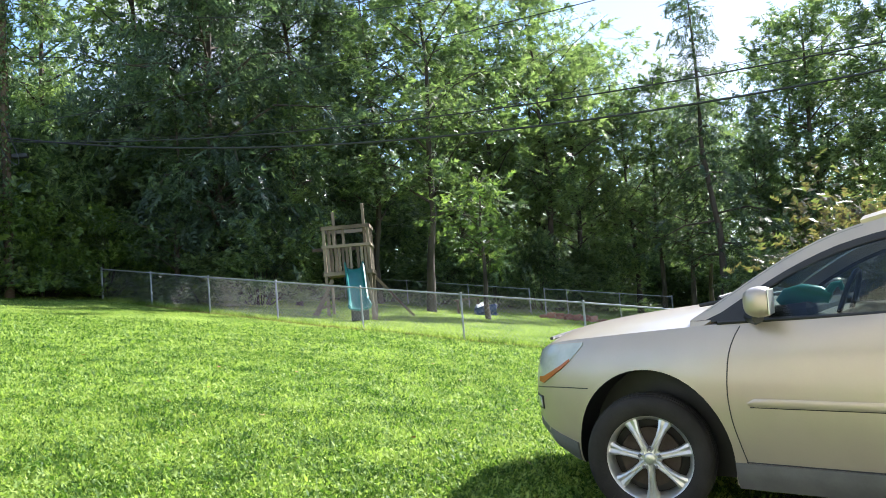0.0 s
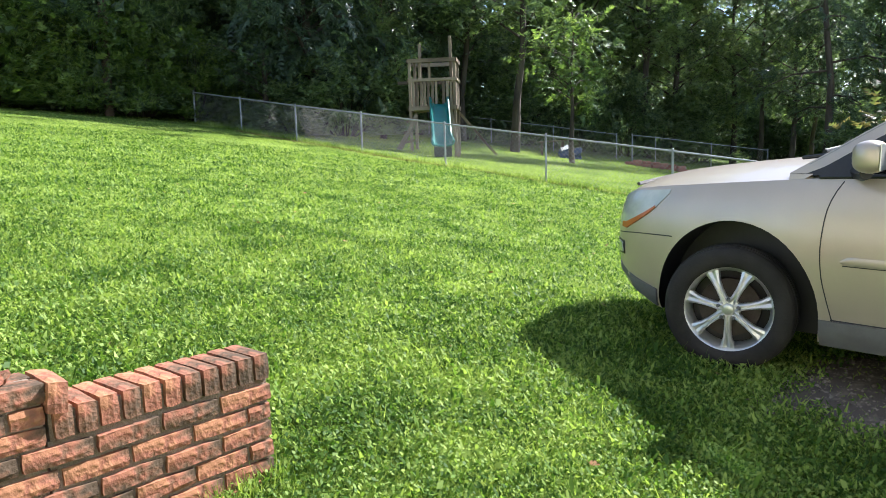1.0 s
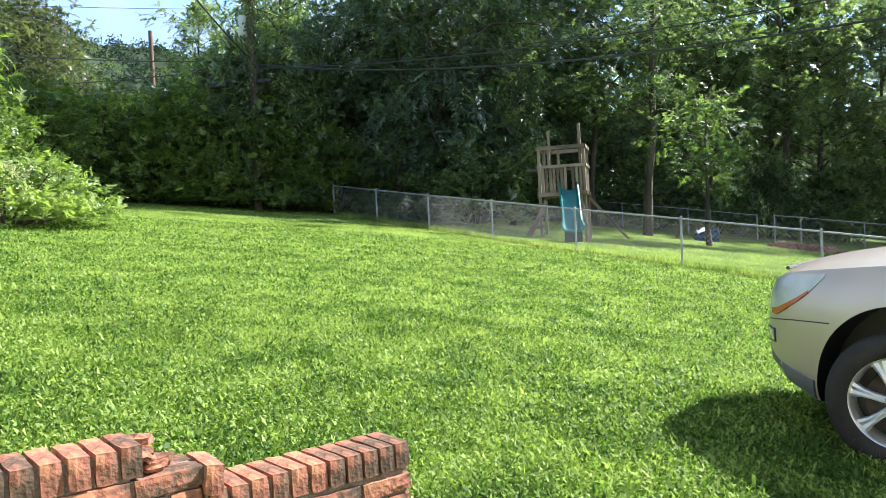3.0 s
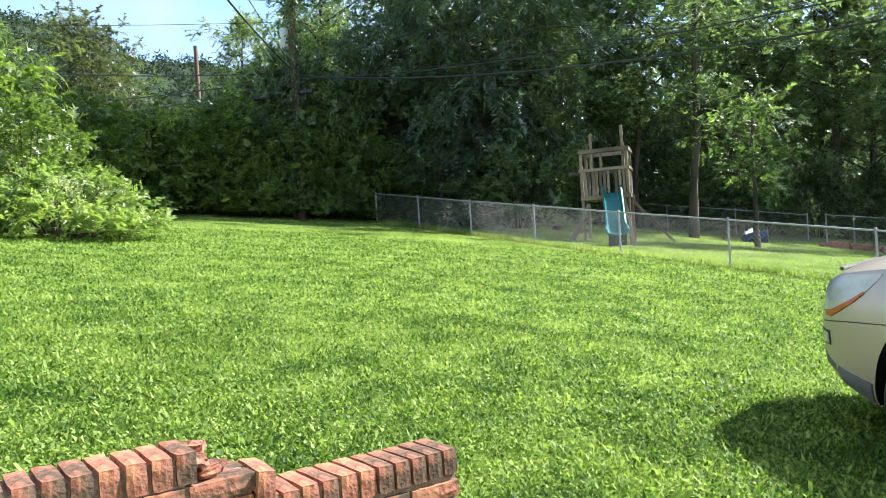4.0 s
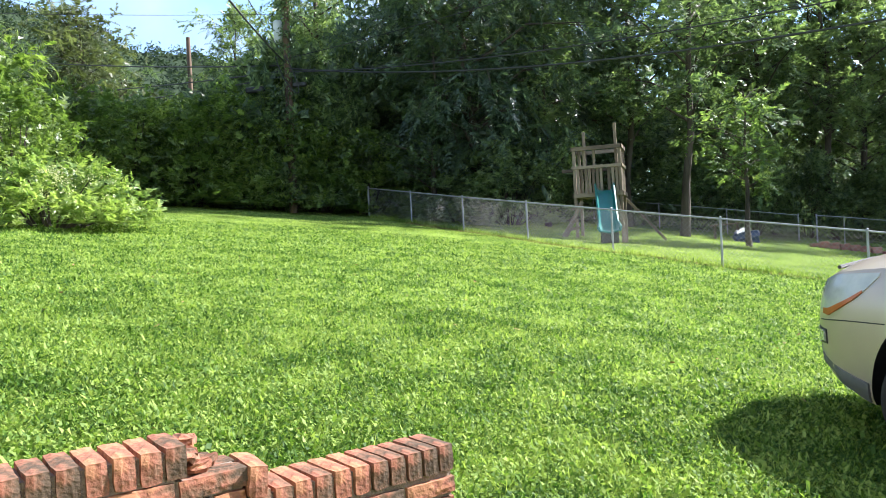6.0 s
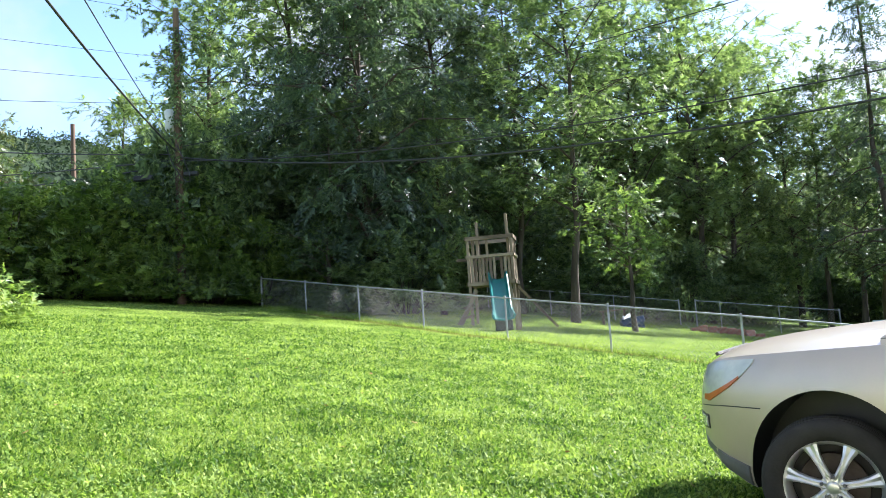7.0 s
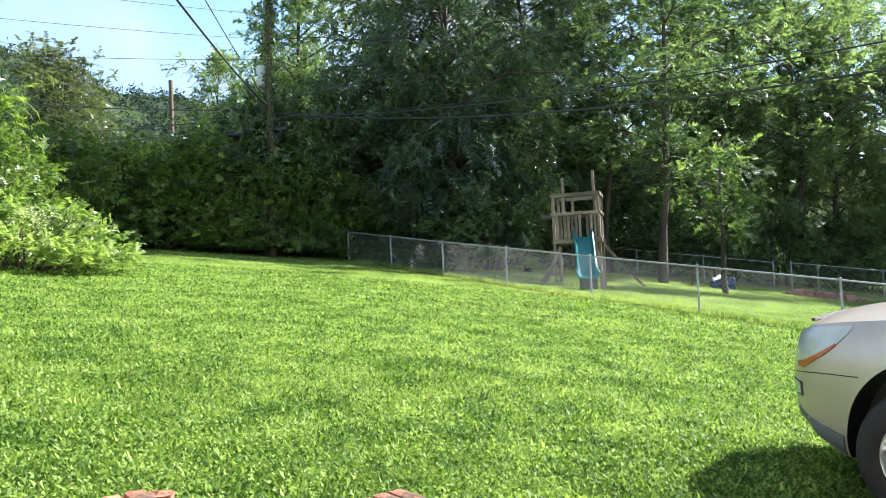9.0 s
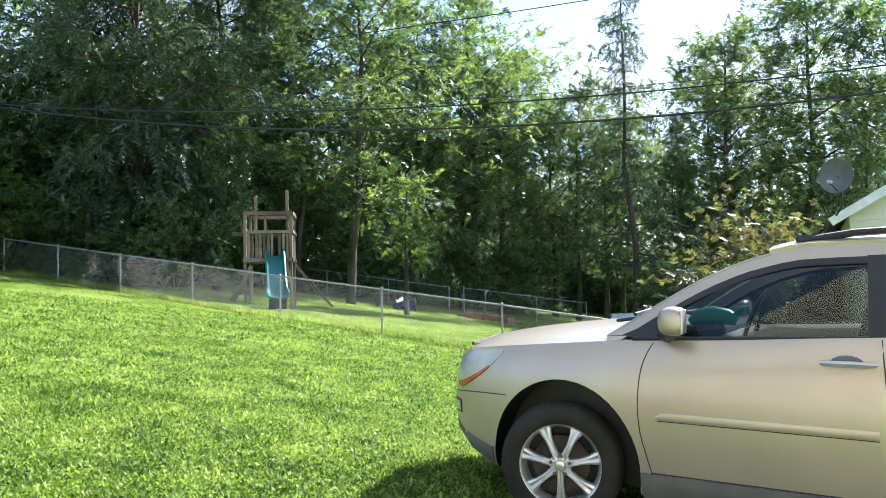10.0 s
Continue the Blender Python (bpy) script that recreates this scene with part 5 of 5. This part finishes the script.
for j in range(28):
    bm.faces.new((rings[0][0], rings[1][j], rings[1][(j + 1) % 28]))
for a, b in zip(rings[1:], rings[2:]):
    for j in range(28):
        bm.faces.new((a[j], b[j], b[(j + 1) % 28], a[(j + 1) % 28]))
thicken(bm, 0.012)
# the grey is set darker to carry the shade of a backlit dish
part("reflector", bm, material("grey_dish_paint", [(0.09, 0.092, 0.095), (0.14, 0.143, 0.146)], 0.55, scale=3, fine=30, bump=0.05), dish, smooth=True)
part("mast", tube([(0, 0.12, 0), (0.02, 0.16, -0.3), (0.02, 0.25, -0.75), (-0.25, 0.5, -1.0)], 0.028, 8), M_TRIM, dish, "dark bent mast", smooth=True)
part("feed_arm", tube([(0, 0.0, -0.40), (0, -0.45, -0.22)], 0.015, 6), M_TRIM, dish)
part("feed_horn", box((0.1, 0.16, 0.08), Matrix.Translation((0, -0.47, -0.2)), 0.015), M_BEIGEK, dish)

# the house at the camera's back
HB = -1.9
M_BEIGE = material("beige_siding", [(0.62, 0.57, 0.46), (0.70, 0.65, 0.54)], 0.7, scale=2, fine=40, bump=0.08)
home = thing("house", "beige-sided house standing behind the porch", "house", pose(0.5, HB, -0.2))
body_h = part("wall", box((15, 0.25, 3.6), Matrix.Translation((0, -0.125, 1.8))), M_BEIGE, home)
for k in range(24):
    part("siding_board", box((15, 0.022, 0.155), Matrix.Translation((0, 0.012, 0.075 + 0.148 * k)) @ pose(0, 0, 0, 5, 0, 0)), M_BEIGE, body_h)
# unseen upper wall, added to end the service wires and fill window reflections
upper = part("upper_wall", box((2.6, 0.25, 4.0), Matrix.Translation((-3.3, -0.13, 5.6))), M_BEIGE, home)
for k in range(26):
    part("siding_board", box((2.6, 0.022, 0.155), Matrix.Translation((-3.3, 0.008, 3.72 + 0.148 * k)) @ pose(0, 0, 0, 5, 0, 0)), M_BEIGE, upper)
part("soffit", box((15.6, 0.5, 0.03), Matrix.Translation((0, 0.2, 3.62))), M_WHITE, home, "white soffit")
part("gutter", box((15.6, 0.12, 0.12), Matrix.Translation((0, 0.5, 3.68)), 0.03), M_WHITE, home, "white gutter")
part("roof", box((15.6, 5.5, 0.08), Matrix.Translation((0, -2.1, 4.55)) @ pose(0, 0, 0, -20, 0, 0)), M_ROOF, home, "grey shingle roof")

# ---- distant hill and far woods ----
hrng = np.random.default_rng(5)
n_az, n_r = 240, 44
az = np.radians(np.linspace(-100, 100, n_az))
V = []
for a in az:
    deg = math.degrees(a)
    top = 108 * math.exp(-((deg + 48) / 30) ** 2) + 22 * math.exp(-((deg - 60) / 30) ** 2) + 10 + 5 * math.sin(deg * 0.35)
    for j in range(n_r):
        f = j / (n_r - 1)
        d = 150 + 260 * f
        V.append((d * math.sin(a), d * math.cos(a), -4 + top * (f * f * (3 - 2 * f)) + hrng.normal(0, 2.0) * (f > 0)))
V = np.array(V)
I = (np.arange(n_az - 1)[:, None] * n_r + np.arange(n_r - 1)[None, :]).ravel()
M_HILL = material("hill_woods", [(0.016, 0.028, 0.019), (0.028, 0.045, 0.027), (0.050, 0.072, 0.040)], 0.9, scale=0.05, fine=0.9, bump=0, island=0.6, translucent=0.35, per_object=0.0, spec=0.1)
hill = part("hill", np_mesh("hill", V, np.stack([I, I + n_r, I + n_r + 1, I + 1], 1)), M_HILL, smooth=True)
tagged(hill, "distant wooded hillside", "hill", kind="structure")
hv = V.reshape(n_az, n_r, 3)
pick = hv[hrng.integers(36, 108, 5200), hrng.integers(10, n_r, 5200)] + hrng.normal(0, 2.2, (5200, 3)) * np.array([1, 1, 0.3])
q = leaf_chips(hrng, pick + np.array([0, 0, 1.2]), 1.5, 80000, 2.0, 0.1, 0.8)
canopy = part("hill_canopy", np_mesh("hill_canopy", q, tris(80000)), M_HILL)
tagged(canopy, "tree crowns covering the distant hillside", "woods", kind="stuff")
wc = []
for k in range(1300):
    a = hrng.uniform(-30, 52)
    d = hrng.uniform(50, 62) if a < 8 else hrng.uniform(64, 80)
    x, y = polar(a, d)
    h = hrng.uniform(0, 1) ** 0.8 * (11 + 2.5 * math.sin(a * 0.9) + 2 * math.sin(a * 0.37))
    wc.append((x, y, gz(x, y) + h + (0.6 if a > 8 else 0)))
q = leaf_chips(hrng, np.array(wc), 1.35, 100000, 0.80, 0.3, 0.9)
far = part("far_woods", np_mesh("far_woods", q, tris(100000)), M_LEAF["dark"])
tagged(far, "dense dark woods behind the trees", "woods", kind="stuff")

# ---- driveway gravel ----
M_GRAVEL = material("dusty_gravel", [(0.10, 0.08, 0.06), (0.18, 0.145, 0.11), (0.29, 0.245, 0.195)], 0.95, scale=10, fine=70, bump=0.8, island=0.6)
CAR_INV = CAR_M.inverted()
ca, sa = math.cos(radians(CAR_TURN)), math.sin(radians(CAR_TURN))


def car_xy(x, y):
    """Plan places in the car's axes."""
    dx, dy = np.asarray(x) - HUB.x, np.asarray(y) - HUB.y
    return dx * ca + dy * sa, -dx * sa + dy * ca


def bare(x, y):
    """How bare of grass the ground is, by the wheel track."""
    u, v = car_xy(x, y)
    e = 0.10 * np.sin(u * 7.1) + 0.06 * np.sin(u * 17 + 1.3)
    return step(0.15, 0.55, u) * step(-0.62, -0.30, v + e) * (1 - step(0.55, 0.95, v + e))


gu, gv = np.meshgrid(np.linspace(0.1, 4.6, 60), np.linspace(-0.7, 1.0, 24))
wxg, wyg = HUB.x + gu * ca - gv * sa, HUB.y + gu * sa + gv * ca
edge = np.minimum(step(0.1, 0.5, gu), np.minimum(step(-0.7, -0.35, gv), 1 - step(0.65, 1.0, gv)))
V = np.stack([wxg, wyg, ground_z(wxg, wyg) - 0.02 + 0.035 * edge + 0.004 * np.sin(gu * 40) * np.sin(gv * 37)], -1).reshape(-1, 3)
I = (np.arange(23)[:, None] * 60 + np.arange(59)[None, :]).ravel()
drive = part("driveway", np_mesh("driveway", V, np.stack([I, I + 1, I + 61, I + 60], 1)), M_GRAVEL, smooth=True)
tagged(drive, "dusty grey-brown gravel wheel track", "driveway", kind="structure")
prng = np.random.default_rng(3)
n = 5000
u, v = prng.uniform(0.2, 2.6, n), prng.uniform(-0.6, 0.9, n)
x, y = HUB.x + u * ca - v * sa, HUB.y + u * sa + v * ca
keep = prng.random(n) < bare(x, y)
x, y = x[keep], y[keep]
n = len(x)
base = np.array([(1, 0, 0), (-0.5, 0.86, 0), (-0.5, -0.86, 0), (0.2, 0.1, 0.8)])
s = prng.uniform(0.004, 0.016, n)[:, None, None]
V = base[None] * s + prng.normal(0, 0.2, (n, 4, 3)) * s + np.stack([x, y, ground_z(x, y) + 0.013], -1)[:, None]
tri = np.array([(0, 1, 3), (1, 2, 3), (2, 0, 3)])
F = (np.arange(n)[:, None, None] * 4 + tri[None]).reshape(-1, 3)
peb = part("gravel", np_mesh("gravel", V.reshape(-1, 3), F), M_GRAVEL)
tagged(peb, "loose gravel on the wheel track", "gravel", kind="stuff")

# ---- lumber and bicycle wheel by the wall ----
M_LUMBER = material("raw_lumber", [(0.17, 0.105, 0.05), (0.30, 0.20, 0.10), (0.40, 0.28, 0.15)], 0.8, scale=6, fine=80, bump=0.5, stretch=(1, 1, 0.1))
stake = thing("lumber", "short split length of raw lumber on the grass", "lumber", pose(0, 0, 0))
# split splinters along its upper face
for k, (o, l) in enumerate(((-0.03, 0.50), (-0.008, 0.62), (0.016, 0.44), (0.036, 0.58))):
    board("splinter", (0.02 + o * 0.8, 1.57 + o * 0.55 - 0.02 * (k % 2), gz(0, 1.6) + 0.088 - 0.004 * (k % 3)), (0.02 + l * 0.4 + o * 0.8, 1.57 - l * 0.59 + o * 0.55, gz(0.2, 1.3) + 0.081), 0.018, 0.012 + 0.004 * (k % 2), M_LUMBER, stake, face=(0.1 * (k - 1.5), 0, 1))
board("plank", (0.02, 1.57, gz(0, 1.6) + 0.07), (0.42, 0.98, gz(0.4, 0.95) + 0.05), 0.085, 0.04, M_LUMBER, stake, face=(0, 0, 1))
BIKE = (-0.89, 0.895, 0.31)
bike = thing("bicycle_wheel", "knobbly black bicycle wheel leaning by the brick wall", "bicycle wheel", pose(*BIKE, 0, 0, 48) @ pose(0, 0, 0, -8, 0, 0))
R = 0.235
bm = bmesh.new()
nn, kk = 64, 12
rs = []
for i in range(nn):
    a = 2 * math.pi * i / nn
    rs.append([bm.verts.new(((R + 0.036 * math.cos(b)) * math.cos(a), 0.036 * math.sin(b), (R + 0.036 * math.cos(b)) * math.sin(a))) for b in [2 * math.pi * k / kk for k in range(kk)]])
for i in range(nn):
    a, b = rs[i], rs[(i + 1) % nn]
    for k in range(kk):
        bm.faces.new((a[k], a[(k + 1) % kk], b[(k + 1) % kk], b[k]))
M_KNOB = material("muddy_bike_rubber", [(0.010, 0.008, 0.007), (0.022, 0.017, 0.014)], 0.9, scale=6, fine=80, bump=0.3, spec=0.2)
tyre_b = part("tyre", bm, M_KNOB, bike, "dusty knobbly tyre", smooth=True)
bm = bmesh.new()
for i in range(72):
    a = 360 * i / 72
    for b, off in ((-48, 0.0), (-16, 2.5), (16, 0.0), (48, 2.5)):
        add_box(bm, (0.009, 0.012, 0.0125), pose(0, 0, 0, 0, a + off, 0) @ Matrix.Translation((R, 0, 0)) @ pose(0, 0, 0, 0, 0, b) @ Matrix.Translation((0.0375, 0, 0)))
part("tread", bm, M_KNOB, tyre_b)
part("rim", lathe([(R - 0.03, -0.014), (R - 0.045, 0.0), (R - 0.03, 0.014), (R - 0.025, 0.0), (R - 0.03, -0.014)], 48), M_TRIM, bike, "dark rim", smooth=True)
part("hub", tube([(0, -0.05, 0), (0, -0.03, 0), (0, 0.03, 0), (0, 0.05, 0)], [0.01, 0.025, 0.025, 0.01], 10), M_STEEL, bike, smooth=True)
for i in range(28):
    a = 2 * math.pi * i / 28
    yy = 0.025 if i % 2 else -0.025
    part("spoke", tube([(0.02 * math.cos(a + 0.8), yy, 0.02 * math.sin(a + 0.8)), ((R - 0.035) * math.cos(a), 0, (R - 0.035) * math.sin(a))], 0.0012, 4), M_STEEL, bike)
for yy in (-0.055, 0.055):
    part("fork_leg", tube([(0, yy, 0), (-0.08, yy * 1.1, 0.16), (-0.18, yy * 0.9, 0.33)], [0.010, 0.014, 0.016], 8), M_TRIM, bike, "dark fork leg", smooth=True)
part("fork_crown", tube([(-0.18, -0.05, 0.33), (-0.18, 0.05, 0.33)], 0.018, 8), M_TRIM, bike, smooth=True)

# ---- grass ----
grng = np.random.default_rng(11)
CX, CY = 0.17, -0.37


def scatter(r0, r1, density):
    a0, a1 = radians(-55), radians(39)
    n = int((a1 - a0) / 2 * (r1 * r1 - r0 * r0) * density)
    a = grng.uniform(a0, a1, n)
    r = np.sqrt(grng.uniform(r0 * r0, r1 * r1, n))
    x, y = CX + r * np.sin(a), CY + r * np.cos(a)
    keep = grng.random(n) > bare(x, y) * 0.97
    wu = (x + 0.681) * WALL_U.x + (y - 2.128) * WALL_U.y
    wv = -((x + 0.681) * WALL_N.x + (y - 2.128) * WALL_N.y)
    keep &= ~((wu > -0.0) & (wv > -0.005) & (wv < 0.205))
    return x[keep], y[keep]


def patches(x, y):
    """Slow variation of growth over the lawn."""
    return 0.5 + 0.25 * np.sin(x * 1.7 + 2 * np.sin(y * 0.6)) + 0.25 * np.sin(y * 2.1 + 1.5 * np.sin(x * 0.8 + 1))


def blades(x, y, h, w, lean):
    n = len(x)
    a = grng.uniform(0, 2 * math.pi, n)
    b = grng.uniform(0, 2 * math.pi, n)
    hh = h * grng.uniform(0.45, 1.35, n) * (0.9 + 0.2 * patches(x, y))
    ww = w * grng.uniform(0.6, 1.3, n)
    p = np.stack([x, y, ground_z(x, y) - 0.004], -1)
    s = np.stack([np.cos(a), np.sin(a), 0 * a], -1) * ww[:, None]
    l = np.stack([np.cos(b), np.sin(b), 0 * a], -1) * (hh * lean * grng.uniform(0.2, 1.3, n))[:, None]
    up = np.zeros((n, 3))
    up[:, 2] = hh
    return np.stack([p - s, p + s, p + l + up], 1).reshape(-1, 3)


parts_v = []
for r0, r1, dens, h, w, lean in ((1.3, 4.2, 7000, 0.052, 0.0022, 1.0), (4.2, 8, 3000, 0.042, 0.0034, 0.9), (8, 14, 1700, 0.031, 0.0048, 1.0), (14, 24, 800, 0.028, 0.0078, 1.0), (24, 36, 240, 0.03, 0.014, 0.9)):
    x, y = scatter(r0, r1, dens)
    parts_v.append(blades(x, y, h, w, lean))
# longer tufts along the fences and at the wall's foot
tx_, ty_ = [], []
for k in range(0, 9):
    a, b = fence_at(k), fence_at(k + 1)
    f = grng.uniform(0, 1, 700)
    tx_.append(a.x + (b.x - a.x) * f + grng.normal(0, 0.10, 700))
    ty_.append(a.y + (b.y - a.y) * f + grng.normal(0, 0.10, 700))
parts_v.append(blades(np.concatenate(tx_), np.concatenate(ty_), 0.16, 0.010, 0.6))
f = grng.uniform(0, 1.2, 900)
o = 0.02 + np.abs(grng.normal(0, 0.05, 900))
parts_v.append(blades(-0.681 + WALL_U.x * f + WALL_N.x * o, 2.128 + WALL_U.y * f + WALL_N.y * o, 0.10, 0.003, 0.6))
# loose tufts of longer blades near the porch
x, y = scatter(1.4, 7, 16)
x, y = np.repeat(x, 14), np.repeat(y, 14)
parts_v.append(blades(x + grng.normal(0, 0.022, len(x)), y + grng.normal(0, 0.022, len(x)), 0.095, 0.0032, 0.9))
V = np.concatenate(parts_v)
grass = part("grass", np_mesh("grass", V, np.arange(len(V)).reshape(-1, 3)), M_GRASS)
tagged(grass, "short mown sunlit lawn grass", "grass", kind="stuff")

# withered grass under the fence line
tx_, ty_ = [], []
for k in range(1, 9):
    a, b = fence_at(k), fence_at(k + 1)
    f, o = grng.uniform(0, 1, 800), grng.normal(-0.16, 0.13, 800)
    w_ = (b - a).normalized()
    tx_.append(a.x + (b.x - a.x) * f - w_.y * o)
    ty_.append(a.y + (b.y - a.y) * f + w_.x * o)
V = blades(np.concatenate(tx_), np.concatenate(ty_), 0.055, 0.010, 1.1)
M_DRY = material("withered_grass", [(0.10, 0.075, 0.03), (0.21, 0.17, 0.07), (0.30, 0.26, 0.12)], 0.8, scale=3, fine=20, bump=0, island=0.6, translucent=0.25, spec=0.1)
dry = part("dry_grass", np_mesh("dry_grass", V, np.arange(len(V)).reshape(-1, 3)), M_DRY)
tagged(dry, "withered brown grass under the chain-link fence", "grass", kind="stuff")

# clover and broad-leaved weeds in the lawn
def flat_leaves(x, y, size, z0, tilt, corners=4):
    n = len(x)
    a = grng.uniform(0, 2 * math.pi, n)
    d = np.stack([np.cos(a), np.sin(a), grng.normal(0, tilt, n)], -1)
    s = np.stack([-np.sin(a), np.cos(a), grng.normal(0, tilt, n)], -1)
    L = (size * grng.uniform(0.5, 1.4, n))[:, None]
    p = np.stack([x, y, ground_z(x, y) + z0 * grng.uniform(0.4, 1.2, n)], -1)
    if corners == 6:
        q = np.stack([p + d * L * (0.5 + 0.5 * math.cos(k * math.pi / 3)) + s * L * 0.36 * math.sin(k * math.pi / 3) for k in range(6)], 1)
    elif corners == 3:
        q = np.stack([p - s * L * 0.38, p + s * L * 0.42, p + d * L], 1)
    else:
        q = np.stack([p, p + d * L * 0.5 + s * L * 0.24, p + d * L, p + d * L * 0.5 - s * L * 0.24], 1)
    return q.reshape(-1, 3)


ws = []
x, y = scatter(1.3, 3.2, 12500)
round_v = flat_leaves(x, y, 0.0135, 0.05, 0.7, 6)
round_leaves = part("clover", np_mesh("clover", round_v, np.arange(len(round_v)).reshape(-1, 6)), M_CLOVER)
tagged(round_leaves, "round clover leaves in the lawn by the porch", "weeds", kind="stuff")
for r0, r1, dens, size, z0 in ((3.0, 5.0, 10000, 0.0185, 0.046), (5.0, 8, 5000, 0.0205, 0.04), (8, 13, 1900, 0.025, 0.032), (13, 20, 520, 0.034, 0.03)):
    x, y = scatter(r0, r1, dens)
    keep = grng.random(len(x)) < 0.68 + 0.32 * patches(x * 1.3 + 4, y * 1.3)
    ws.append(flat_leaves(x[keep], y[keep], size, z0, 0.75, 3))
x, y = scatter(1.4, 5.5, 60)
cx_ = np.repeat(x, 6) + grng.normal(0, 0.02, len(x) * 6)
cy_ = np.repeat(y, 6) + grng.normal(0, 0.02, len(x) * 6)
V = flat_leaves(cx_, cy_, 0.032, 0.055, 0.7)
broad = part("weeds", np_mesh("weeds", V, np.arange(len(V)).reshape(-1, 4)), M_CLOVER)
tagged(broad, "broad-leaved weeds scattered in the lawn", "weeds", kind="stuff")
V = np.concatenate(ws)
weeds = part("clover", np_mesh("clover", V, np.arange(len(V)).reshape(-1, 3)), M_CLOVER)
tagged(weeds, "clover and broad-leaved weeds in the lawn", "weeds", kind="stuff")
x, y = scatter(1.6, 12, 1.6)
litter = part("leaf_litter", np_mesh("leaf_litter", flat_leaves(x, y, 0.05, 0.05, 0.3), np.arange(len(x) * 4).reshape(-1, 4)), material("dry_leaves", [(0.22, 0.10, 0.03), (0.34, 0.20, 0.08)], 0.7, scale=4, fine=30, bump=0, island=0.6))
tagged(litter, "scattered dry brown leaves on the lawn", "leaf litter", kind="stuff")
